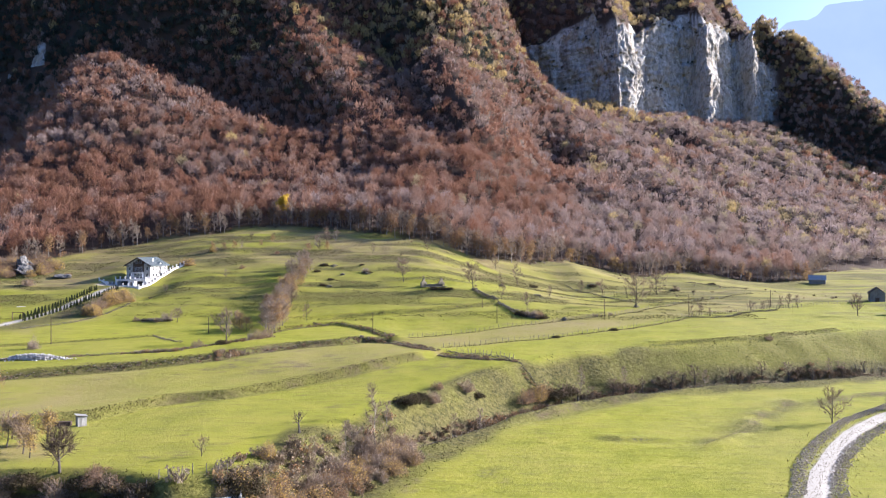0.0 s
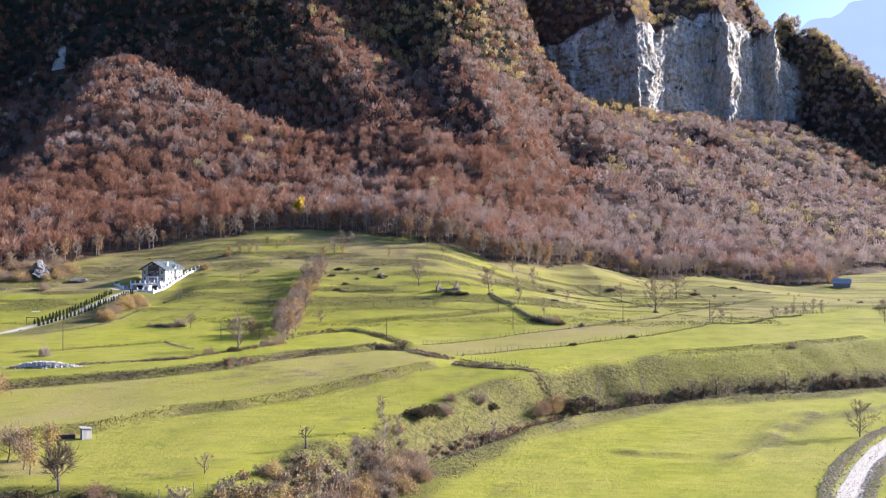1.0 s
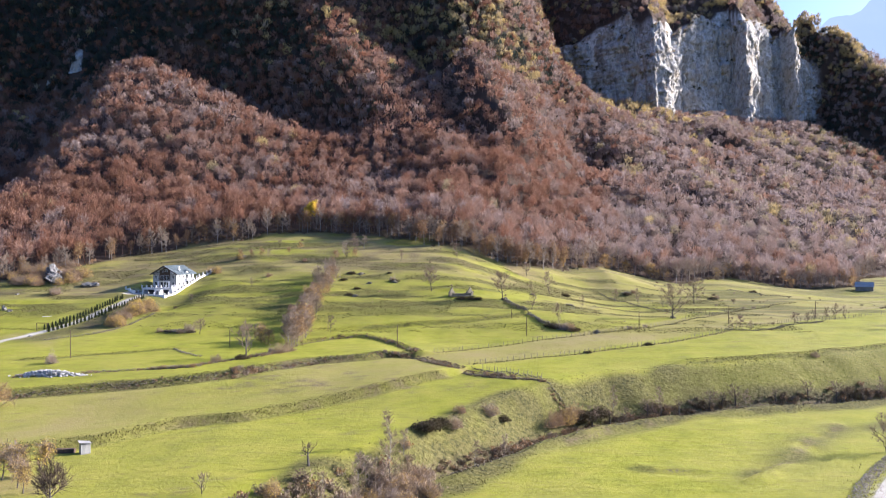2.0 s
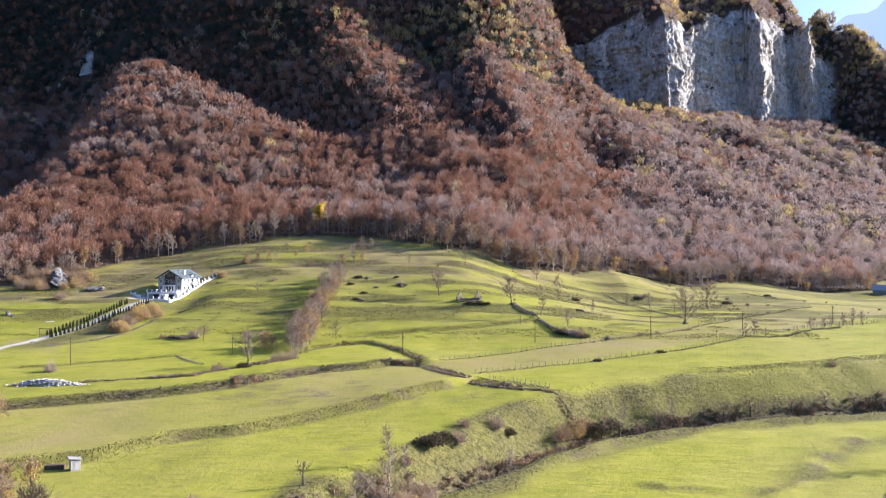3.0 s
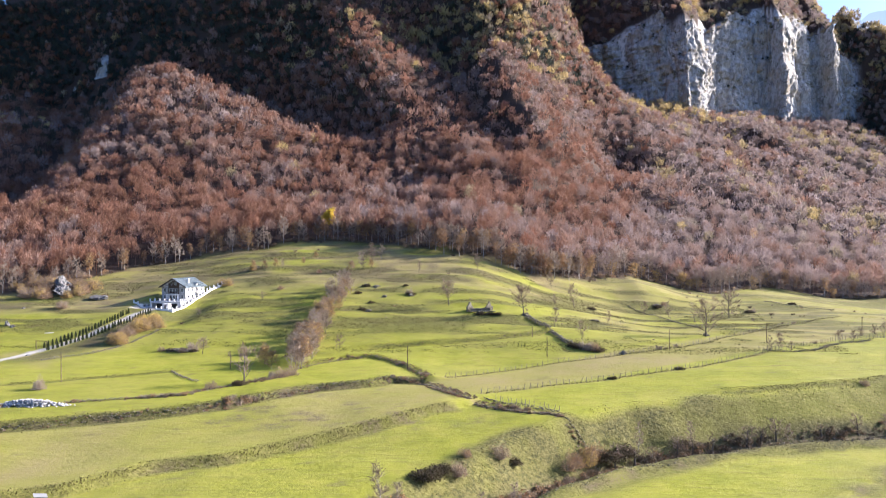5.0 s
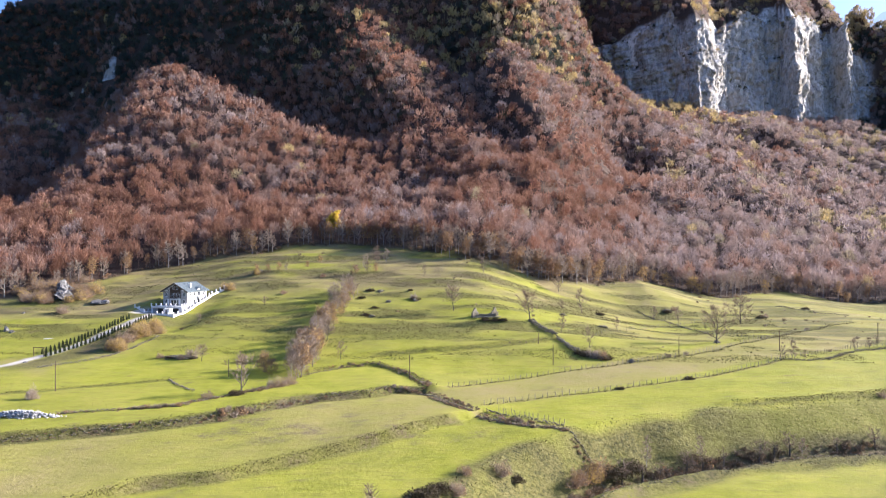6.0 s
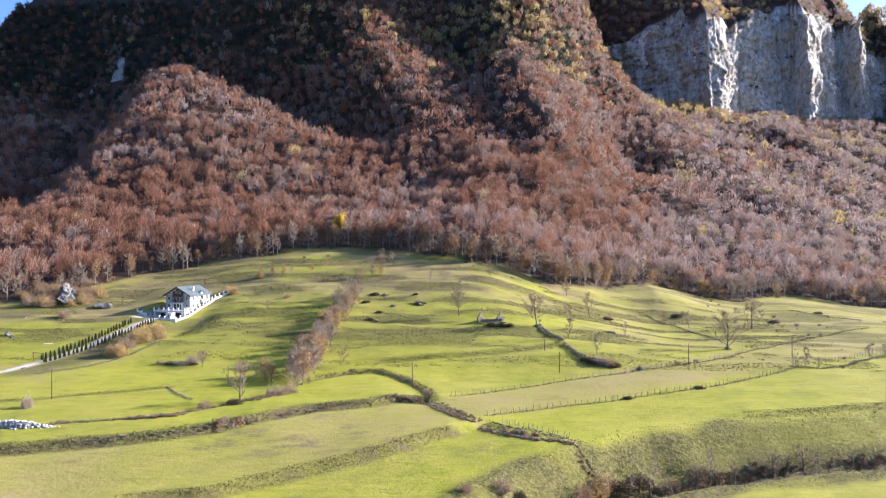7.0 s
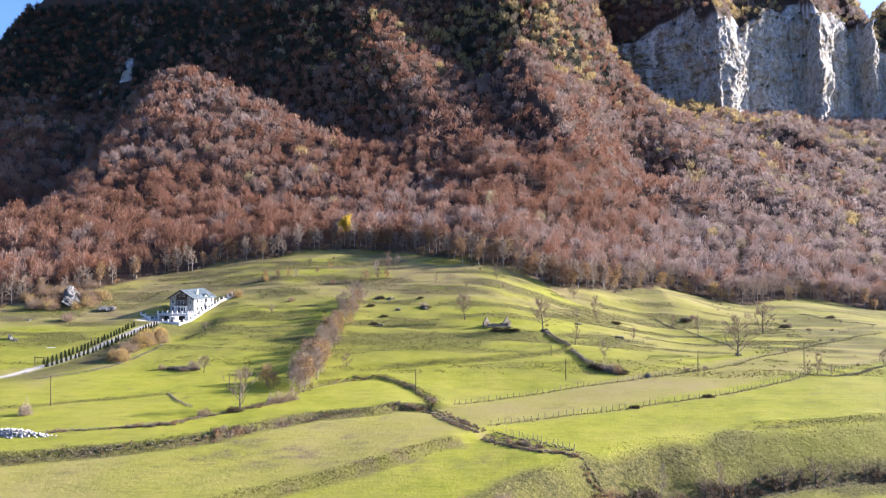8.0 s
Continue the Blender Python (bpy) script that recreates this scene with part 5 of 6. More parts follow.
stone_wall([(56, 112), (64, 124), (70, 136), (80, 151), (90, 163), (101, 174), (120, 188), (160, 212)], 0.55, 3.0, "stone bank on the outer side of the gravel road", 111, 24, 0.14, ROAD_STONE)
stone_wall([(-144, 262), (-136, 272), (-131, 281), (-127, 290), (-124, 305)], 0.8, 1.2, "pale stone wall below the drive", 112, 8)
stone_wall(DITCH[2:13], 0.5, 2.2, "stony bed of a small ditch", 113, 3, 0.16, name="ditch_stones")
stone_wall([(-19, 252), (-29, 269), (-38, 278), (-46, 276), (-57, 258)], 0.35, 0.8, "overgrown stone wall below the hedgerow", 114, 3)
stone_wall([(-10, 147), (3, 157), (15, 172.5), (31, 189), (47, 200)], 0.4, 1.2, "stony levee beside the ditch", 115, 1.2, 0.16, name="ditch_stones")


def heap(name, label, category, x, y, reach, tall, count, size, mat, seed):
    rng = np.random.default_rng(seed)
    px, py = x + rng.normal(0, reach[0] * 0.4, count), y + rng.normal(0, reach[1] * 0.4, count)
    e = ((px - x) / reach[0]) ** 2 + ((py - y) / reach[1]) ** 2
    up = tall * np.clip(1 - e, 0, 1) * rng.uniform(0, 1, count)
    ob = stones(name, np.stack([px, py, height(px, py) + up + 0.05], 1), size * rng.uniform(0.5, 1.6, count), mat, rng)
    return tagged(ob, label, category, kind="stuff")


heap("stone_heap", "heap of white limestone boulders in the meadow", "stone heap", -107, 200, (9, 1.8), 1.4, 760, 0.26, WHITE_STONE, 121)
heap("stone_heap", "dark heap of cleared field stones", "stone heap", -105, 280, (7, 2.5), 0.9, 180, 0.35, STONE, 122)
for k, (x, y, r, t) in enumerate(((-49, 331, 1.6, 0.9), (-35, 354, 1.5, 0.8), (36, 285, 3.2, 1.1), (44.5, 282, 1.0, 0.8), (32, 289, 2.6, 1.3), (121, 398, 1.6, 1.0), (58, 452, 3.0, 1.0), (27, 352, 1.4, 0.6), (79, 406, 3.0, 1.1), (42, 339, 2.2, 0.7), (81, 321.6, 1.2, 1.0), (-57, 367, 2.0, 0.9), (-52, 366, 1.6, 0.7), (-118, 398, 2.5, 0.8), (-46, 352, 1.2, 0.6), (14, 331, 1.8, 1.0))):
    heap("stone_heap", "grassy heap of cleared field stones", "stone heap", x, y, (r, r * 0.7), t, 46, 0.34, STONE, 130 + k)


def crag_rock(name, label, x, y, reach, tall, seed):
    """A weathered limestone outcrop."""
    bm = bmesh.new()
    bmesh.ops.create_icosphere(bm, subdivisions=4, radius=1)
    rng = np.random.default_rng(300 + seed)
    cuts = [(Vector(rng.normal(size=3)).normalized(), rng.uniform(0.5, 0.85)) for _ in range(14)]
    for v in bm.verts:
        p = v.co.copy()
        for n, c in cuts:
            p -= n * max(0, p.dot(n) - c)
        f = 1 + 0.3 * noise.noise(p * 1.6 + Vector((seed, 0, 0))) - 0.35 * max(0, 0.25 - abs(noise.noise(p * 2.6 + Vector((0, seed, 0))))) + 0.14 * noise.noise(p * 6) + 0.07 * noise.noise(p * 13)
        v.co = Vector((p.x * reach * f, p.y * reach * 0.8 * f, (p.z * 0.62 + 0.38) * tall * f))
    ob = part(name, bm, STONE_ROCK)
    ob.matrix_basis = stand(x, y, seed * 40, 1, 0.4)
    return tagged(ob, label, "rock")


STONE_ROCK = make_plain("grey_limestone", (0.04, 0.038, 0.035), (0.25, 0.243, 0.23), 1.5, 0.95, 0.3)
crag_rock("rock_outcrop", "pale limestone outcrop among autumn shrubs", -200.5, 368, 6.0, 8.6, 1)
crag_rock("rock_outcrop", "fissured grey limestone outcrop beside shrubs", -197, 361, 4.6, 6.0, 2)
crag_rock("rock_outcrop", "low limestone ledge in worn grass", -177, 357, 5.2, 2.2, 3)
crag_rock("boulder", "grey boulder on the meadow", -189, 311, 1.8, 2.4, 4)
crag_rock("boulder", "small grey boulder on the meadow", -185.5, 309, 1.3, 1.5, 5)
crag_rock("boulder", "half-buried boulder on the slope", -199, 336, 1.1, 1.0, 6)
crag_rock("boulder", "pale boulder beside the drive", -154.5, 272, 1.1, 1.0, 7)
for n in range(46):
    f = seeds.uniform(0, 1)
    bushes.put(-220 + 30 * f + seeds.normal(0, 3), 372 + seeds.normal(0, 3.5), seeds.uniform(1.5, 2.7), (1, 1, 0, 2, 1, 3)[n % 6])
for n in range(9):
    bushes.put(-205 - seeds.uniform(0, 25), 372 + seeds.uniform(0, 22), seeds.uniform(1.2, 2.0), (0, 1, 2)[n % 3])
for x, y, s, k in ((-207, 362, 2.2, 1), (-203, 357, 2.0, 2), (-190, 363, 2.2, 2), (-188, 366, 2.0, 1), (-201, 356, 1.7, 1), (-192, 357, 1.6, 4), (-211, 358, 2.0, 0)):
    bushes.put(x, y, s, k)
bushes.put(-182, 338, 1.5, 0)
bushes.put(-176, 360, 1.0, 1)


# ---------------------------------------------------------------- fences and poles
def post_mesh():
    bm = bmesh.new()
    bmesh.ops.create_cone(bm, segments=6, radius1=0.075, radius2=0.055, depth=1.75, cap_ends=True, matrix=Matrix.Translation((0, 0, 0.55)))
    me = bpy.data.meshes.new("post")
    bm.to_mesh(me)
    bm.free()
    me.materials.append(GREY_WOOD)
    return me


POST = post_mesh()


def fence(line, gap, label, seed):
    rng = np.random.default_rng(seed)
    x0, y0 = line[0]
    ob = thing("wire_fence", label, "fence", pose(x0, y0, ground_z(x0, y0)), "field fences")
    inverse = ob.matrix_basis.inverted()
    heads = []
    for x, y, _ in points_on(line, gap):
        x, y = x + rng.normal(0, 0.12), y + rng.normal(0, 0.12)
        p = new("post", POST)
        p.parent = ob
        z = ground_z(x, y)
        p.matrix_basis = inverse @ pose(x, y, z, rng.normal(0, 4), rng.normal(0, 6), rng.uniform(0, 360)) @ Matrix.Diagonal((1, 1, rng.uniform(0.8, 1.15), 1))
        heads.append((x, y, z))
    for up in (0.55, 1.1):
        bm = bmesh.new()
        for a, b in zip(heads[:-1], heads[1:]):
            beam(bm, (a[0] - x0, a[1] - y0, a[2] + up - heads[0][2]), (b[0] - x0, b[1] - y0, b[2] + up - heads[0][2]), 0.012)
        part("wire", bm, IRON, ob)
    return ob


fence(FENCES[0], 2.0, "long wire fence on leaning wooden posts across the meadow", 201)
fence(FENCES[1], 2.0, "wire fence on weathered posts above the scarp", 202)
fence([(4, 215.5), (12, 207.5), (19, 202.5)], 1.4, "short post fence beside the lane wall", 203)
fence(FENCES[2], 2.4, "sagging post fence on the upper meadow", 204)
fence([(84, 346), (96, 332), (104, 330)], 1.6, "short sagging fence at a field corner", 205)
fence([(103, 226.5), (113, 231.5), (126, 237), (139, 242), (165, 251), (190, 259)], 1.6, "rough stake fence beside a field track", 206)
fence([(-44, 101), (-38, 106), (-33, 107.5), (-29, 109)], 1.6, "bent wire fence round a concrete pen", 207)
fence([(98, 170), (104, 176), (114, 184), (130, 196)], 1.3, "stake fence on the stone bank by the road", 208)
fence([(88, 287), (96, 291), (108, 300), (126, 316), (150, 326), (190, 344)], 1.8, "post fence over a heaped stone wall", 209)
crag_rock("boulder", "upright stone at a fence corner", 44.3, 280.6, 0.6, 1.9, 9)


def pole(x, y, tall, label):
    ob = thing("utility_pole", label, "utility pole", stand(x, y), "utility poles")
    bm = bmesh.new()
    bmesh.ops.create_cone(bm, segments=10, radius1=0.14, radius2=0.09, depth=tall + 1, cap_ends=True, matrix=Matrix.Translation((0, 0, (tall - 1) / 2)))
    part("shaft", bm, DARK_WOOD, ob)
    part("cap", cuboid((-0.13, -0.13, tall - 0.02, 0.13, 0.13, tall + 0.06)), IRON, ob)
    return ob


for x, y, h in ((-118, 231, 8.2), (-23.5, 257, 7.2), (19.5, 277, 6.4), (61, 290, 6.8), (98, 306, 7.0), (140, 328, 7.0), (15.5, 303, 3.6), (-77, 252, 5.2)):
    pole(x, y, h, "dark wooden utility pole standing in the meadow")


# ---------------------------------------------------------------- buildings
def window(parent, m, wide, tall, sill=True):
    """A framed window in the plane y = 0 of m, facing -y."""
    w, h = wide / 2, tall
    f = part("window", cuboid((-w - 0.08, -0.07, -0.08, -w, 0.05, h + 0.08), (w, -0.07, -0.08, w + 0.08, 0.05, h + 0.08), (-w, -0.07, h, w, 0.05, h + 0.08), (-w, -0.07, -0.08, w, 0.05, 0), (-0.03, -0.06, 0, 0.03, 0.04, h)), RENDERED_TRIM, parent)
    f.matrix_basis = m
    part("pane", cuboid((-w, -0.03, 0, w, 0.02, h)), GLASS, f, "dark reflecting window pane")
    if sill:
        part("sill", cuboid((-w - 0.15, -0.16, -0.14, w + 0.15, 0.0, -0.08)), RENDERED_TRIM, f)
    return f


RENDERED_TRIM = make_plain("white_trim", (0.66, 0.65, 0.63), (0.80, 0.79, 0.77), 2, 0.7, 0.005)


def make_house():
    ob = thing("house", "white three-storey guesthouse with blue-grey metal roof", "house", pose(-144.6, 350.9, 23.4, 0, 0, -8))
    W, L, T, E, R = 11.5, 15.5, 3.0, 9.2, 12.5
    walls = part("wall", prism([(0, -1.5), (W, -1.5), (W, E), (W / 2, R), (0, E)], 0, L), RENDERED, ob)
    part("facing", cuboid((-0.06, -0.1, T, 3.1, 0.0, E)), STONE_RENDER, walls, "pale stone facing on the gable front")
    part("facing", cuboid((8.4, -0.1, T, W + 0.06, 0.0, E)), STONE_RENDER, walls, "pale stone facing on the gable front")
    # roof slopes with overhang
    over, thick, run = 1.0, 0.22, (R - E) / (W / 2)
    for name, s in (("roof", 1), ("roof", -1)):
        a = [(W / 2, R + 0.12), (W / 2 + s * (W / 2 + over), E - over * run + 0.12), (W / 2 + s * (W / 2 + over), E - over * run + 0.12 + thick), (W / 2, R + 0.12 + thick)]
        r = part(name, prism(a, -1.3, L + 1.0), ROOF_METAL, ob, "blue-grey standing-seam metal roof slope")
        for k in range(22):
            y = -1.2 + k * 0.8
            bm = bmesh.new()
            beam(bm, (W / 2, y, R + 0.16 + thick), (W / 2 + s * (W / 2 + over), y, E - over * run + 0.16 + thick), 0.05, 0.06)
            part("seam", bm, ROOF_METAL, r)
        bm = bmesh.new()
        beam(bm, (W / 2, -1.33, R + 0.1), (W / 2 + s * (W / 2 + over), -1.33, E - over * run + 0.1), 0.07, 0.32)
        part("bargeboard", bm, DARK_WOOD, r, "dark timber bargeboard")
        for f in (0.28, 0.55, 0.8):
            bm = bmesh.new()
            beam(bm, (W / 2 + s * f * W / 2, -0.05, E + (1 - f) * (R - E) - 1.4), (W / 2 + s * (f + 0.1) * W / 2, -1.2, E + (0.9 - f) * (R - E)), 0.14)
            part("bracket", bm, DARK_WOOD, r, "dark timber roof bracket")
    part("truss", cuboid((2.2, -1.15, E + 0.5, W - 2.2, -0.98, E + 0.72), (W / 2 - 0.1, -1.15, E + 0.7, W / 2 + 0.1, -0.98, R - 0.1)), DARK_WOOD, ob, "dark timber gable truss")
    part("chimney", cuboid((W - 2.6, 5.2, 9.5, W - 1.8, 6.0, 12.3), (W - 2.7, 5.1, 12.3, W - 1.7, 6.1, 12.5)), RENDERED, ob, "white rendered chimney")
    # dormer over the long side
    d = part("dormer", prism([(-1.6, 0.0), (1.6, 0.0), (1.6, 1.2), (0, 2.2), (-1.6, 1.2)], 0, 3.4), RENDERED, ob, "small white gabled dormer")
    d.matrix_basis = Matrix.Translation((W + 0.03, 9.0, E - 0.9)) @ pose(0, 0, 0, 0, 0, 90)
    for s in (1, -1):
        part("dormer_roof", prism([(0, 2.28), (s * 2.0, 1.03), (s * 2.0, 1.2), (0, 2.45)], -0.4, 3.6), ROOF_METAL, d)
    # windows: long side, then gable front
    side = pose(W, 0, 0, 0, 0, 90)
    for y in (2.4, 5.6, 13.2):
        for z in (T + 1.0, T + 3.9):
            window(walls, side @ Matrix.Translation((y, -0.02, z)), 1.15, 1.5)
    for z in (T + 0.4, T + 3.3):
        window(walls, side @ Matrix.Translation((9.0, -0.02, z)), 1.9, 2.1, False)
    window(walls, side @ Matrix.Translation((9.0, -0.06, E - 0.5)), 1.0, 0.9)
    for x in (1.5, W - 1.5):
        for z in (T + 1.0, T + 3.9):
            window(walls, Matrix.Translation((x, -0.12, z)), 0.95, 1.5)
    for x in (4.3, 5.75, 7.2):
        window(walls, Matrix.Translation((x, -0.02, T + 0.15)), 1.1, 2.2, False)
        window(walls, Matrix.Translation((x, -0.02, T + 3.1)), 1.1, 2.2, False)
    for x in (4.9, 6.6):
        window(walls, Matrix.Translation((x, -0.02, E + 0.75)), 0.9, 1.2)
    # dark timber panel, also the shade of the recess put into colour
    part("gable_infill", prism([(3.1, T + 3.0), (8.4, T + 3.0), (8.4, E + 1.2), (W / 2, R - 0.5), (3.1, E + 1.2)], -0.05, 0.0), DARK_WOOD, walls, "dark timber infill, also standing in for the shaded recess behind the balcony")
    b = part("balcony", cuboid((3.0, -1.5, T + 2.7, 8.5, 0, T + 2.95)), RENDERED, ob, "front balcony with dark railing")
    part("railing", rail_bars(3.05, 8.45, -1.45, T + 2.95, 1.0), DARK_WOOD, b, "dark timber railing")
    for x in (3.2, 8.3):
        part("column", cuboid((x - 0.14, -1.4, T, x + 0.14, -1.12, T + 2.7)), RENDERED_TRIM, ob)
    b = part("balcony", cuboid((W, 7.6, T + 3.0, W + 1.3, 10.4, T + 3.2)), RENDERED, ob, "white balcony on the long side")
    part("railing", cuboid((W + 1.22, 7.6, T + 3.2, W + 1.3, 10.4, T + 4.1), (W, 7.6, T + 3.2, W + 1.3, 7.68, T + 4.1), (W, 10.32, T + 3.2, W + 1.3, 10.4, T + 4.1)), RENDERED, b)
    # terrace over the garages
    t = part("terrace", cuboid((-2.6, -5.2, T - 0.35, W + 0.6, 0.0, T), (-2.6, -5.0, -1, -1.9, 0, T - 0.35), (3.6, -5.0, -1, 4.5, 0, T - 0.35), (W - 0.9, -5.0, -1, W + 0.6, 0, T - 0.35), (-1.9, -4.6, T - 0.9, W - 0.9, -4.4, T - 0.35)), RENDERED, ob, "white terrace over open garages")
    # dark panels put the shade inside the open garages into colour
    for x0, x1 in ((-1.9, 3.6), (4.5, W - 0.9)):
        part("garage_door", cuboid((x0, -1.2, -0.5, x1, -1.05, T - 0.35)), IRON, t, "dark panel for the shade inside the garage")
    for k, x in enumerate((-2.5, -0.2, 2.1, 4.4, 6.7, 9.0, W + 0.4)):
        part("pillar", cuboid((x - 0.22, -5.2, T, x + 0.22, -4.76, T + 1.05), (x - 0.28, -5.26, T + 1.05, x + 0.28, -4.7, T + 1.15)), RENDERED, t)
    part("railing", rail_bars(-2.4, W + 0.3, -4.98, T, 0.85), IRON, t, "dark iron railing between pillars")
    for k in range(4):
        y = -4.9 + k * 1.6
        part("pillar", cuboid((W + 0.2, y, T, W + 0.6, y + 0.4, T + 1.05)), RENDERED, t)
    return ob


def rail_bars(x0, x1, y, z, tall):
    bm = cuboid((x0, y - 0.03, z + tall - 0.07, x1, y + 0.03, z + tall), (x0, y - 0.025, z + 0.12, x1, y + 0.025, z + 0.17))
    for k in range(int((x1 - x0) / 0.3) + 1):
        beam(bm, (x0 + k * 0.3, y, z), (x0 + k * 0.3, y, z + tall), 0.05)
    return bm


house = make_house()
HOUSE = house.matrix_basis.copy()


def garden_wall(places, label):
    """A stepped white wall with pillars and iron railings; places in the house's own frame."""
    first = HOUSE @ Vector((*places[0], 0))
    ob = thing("garden_wall", label, "garden wall", pose(first.x, first.y, ground_z(first.x, first.y), 0, 0, -8))
    base = ob.matrix_basis.inverted()
    for (ax, ay), (bx, by) in zip(places[:-1], places[1:]):
        n = max(1, round(math.hypot(bx - ax, by - ay) / 2.5))
        for k in range(n):
            p, q = (HOUSE @ Vector((ax + (bx - ax) * f / n, ay + (by - ay) * f / n, 0)) for f in (k, k + 1))
            z = max(ground_z(p.x, p.y), ground_z(q.x, q.y), 22.9)
            p, q = base @ Vector((p.x, p.y, z)), base @ Vector((q.x, q.y, z))
            d = (q - p).normalized()
            bm2 = bmesh.new()
            m = Matrix.Translation((p + q) / 2 + Vector((0, 0, -2.2))) @ Matrix(((d.x, -d.y, 0, 0), (d.y, d.x, 0, 0), (0, 0, 1, 0), (0, 0, 0, 1))) @ Matrix.Diagonal(((q - p).length, 0.25, 5.5, 1))
            bmesh.ops.create_cube(bm2, size=1, matrix=m)
            part("wall", bm2, RENDERED, ob)
            part("pillar", cuboid((p.x - 0.2, p.y - 0.2, p.z - 4.5, p.x + 0.2, p.y + 0.2, p.z + 1.45), (p.x - 0.26, p.y - 0.26, p.z + 1.45, p.x + 0.26, p.y + 0.26, p.z + 1.55)), RENDERED, ob)
            bm = bmesh.new()
            for up in (0.7, 1.3):
                beam(bm, p + Vector((0, 0, up)), q + Vector((0, 0, up)), 0.05)
            for f in np.linspace(0.08, 0.92, 8):
                at = p.lerp(q, float(f))
                beam(bm, at + Vector((0, 0, 0.5)), at + Vector((0, 0, 1.35)), 0.04)
            part("railing", bm, IRON, ob, "dark iron railing")
    return ob


garden_wall([(6.5, -14.5), (13.2, -13), (14.2, -5), (14.6, 5), (15, 14), (17.5, 24)], "white stepped garden wall with iron railings on the slope")
garden_wall([(-9.5, -6.5), (-4.8, -7.0), (-4.6, -1.5)], "low white garden wall round the parking yard")


def kiosk():
    m = HOUSE @ Matrix.Translation((8.2, -9.2, 0))
    m.translation.z = ground_z(m.translation.x, m.translation.y)
    ob = thing("outbuilding", "small white outbuilding with a flat roof", "outbuilding", m)
    part("wall", cuboid((-1.4, -1.2, -0.6, 1.4, 1.2, 2.2)), RENDERED, ob)
    part("roof", cuboid((-1.6, -1.4, 2.2, 1.6, 1.4, 2.36)), CONCRETE, ob)
    part("door", cuboid((-0.45, -1.24, 0, 0.45, -1.2, 1.9)), GREY_WOOD, ob)


kiosk()


def make_gate_frame():
    ob = thing("gate_frame", "plain dark timber frame over the drive's edge", "gate frame", pose(-155.5, 280.5, ground_z(-155.5, 280.5), 0, 0, -12))
    for x in (-2.2, 2.2):
        part("post", cuboid((x - 0.09, -0.09, -0.6, x + 0.09, 0.09, 2.9)), DARK_WOOD, ob)
    part("crossbeam", cuboid((-2.5, -0.11, 2.9, 2.5, 0.11, 3.1)), DARK_WOOD, ob)


make_gate_frame()


GREY_PAINT = make_plain("grey_white_boards", (0.30, 0.295, 0.28), (0.46, 0.45, 0.43), 3, 0.8, 0.01, (1, 1, 0.2))


def make_shed():
    ob = thing("shed", "small shed with pale front and grey plank sides", "shed", pose(-66.3, 140.6, ground_z(-65.5, 140), 0, 0, 37) @ Matrix.Scale(0.8, 4))
    part("wall", prism([(-0.95, -0.4), (0.95, -0.4), (0.95, 2.15), (-0.95, 2.5)], -1.0, 1.0), GREY_WOOD, ob, "grey weathered plank walls")
    part("front", cuboid((-0.97, -1.04, -0.1, 0.97, -1.0, 2.12)), GREY_PAINT, ob, "pale painted front boards")
    # paler than the front boards: sunlight put into this side's colour
    part("side", cuboid((0.95, -1.0, -0.2, 0.99, 1.0, 2.1)), PANEL, ob, "side boards coloured paler for the sun on them")
    for k in range(7):
        part("batten", cuboid((-0.9 + k * 0.3 - 0.02, -1.07, 0, -0.9 + k * 0.3 + 0.02, -1.04, 2.1)), GREY_PAINT, ob)
    part("roof", prism([(-1.25, 2.62), (1.2, 2.18), (1.2, 2.26), (-1.25, 2.70)], -1.3, 1.3), PALE_METAL, ob, "thin pale metal roof sheet")
    part("door", cuboid((-0.1, -1.09, 0.02, 0.7, -1.07, 1.85)), GREY_PAINT, ob)


make_shed()
# a dark box added where the shed's shadow falls
shadow_box = part("water_trough", cuboid((-1.6, -0.5, -0.2, 1.6, 0.5, 0.75), bevel=0.06), DARK_WOOD)
shadow_box.matrix_basis = stand(-70, 141, 8)
tagged(shadow_box, "dark low block standing in for the shed's shadow", "planks")


def make_barn(name, label, x, y, turn, w, l, e, r, wall, roof, over=0.5, planks=True):
    ob = thing(name, label, "barn", pose(x, y, ground_z(x, y), 0, 0, turn))
    part("wall", prism([(-w / 2, -1.2), (w / 2, -1.2), (w / 2, e), (0, r), (-w / 2, e)], -l / 2, l / 2), wall, ob)
    run = (r - e) / (w / 2)
    for s in (1, -1):
        part("roof", prism([(0, r + 0.05), (s * (w / 2 + over), e - over * run + 0.05), (s * (w / 2 + over), e - over * run + 0.2), (0, r + 0.2)], -l / 2 - over, l / 2 + over), roof, ob)
    if planks:
        for k in range(int(w / 0.45)):
            x0 = -w / 2 + 0.1 + k * 0.45
            top = e + (r - e) * (1 - abs(x0 + 0.2) / (w / 2)) - 0.1
            part("plank", cuboid((x0, -l / 2 - 0.05, -0.3, x0 + 0.4, -l / 2, top)), wall, ob)
    part("door", cuboid((-0.8, -l / 2 - 0.1, -0.2, 0.8, -l / 2 - 0.05, 2.1)), DARK_WOOD, ob, "dark plank door")
    return ob


make_barn("barn", "weathered timber barn with a grey gabled roof", 195, 345, -25, 6.2, 7.0, 4.2, 6.6, GREY_WOOD, DARK_WOOD)
make_barn("cabin", "low cabin with a pale sheet-metal roof by the wood", 240, 492, 62, 6.5, 9.5, 2.8, 5.4, GREY_WOOD, PALE_METAL)
make_barn("hut", "small pale hut beside a barn", 176, 300, -15, 3.6, 4, 2.2, 3.4, CONCRETE, PALE_METAL, planks=False)


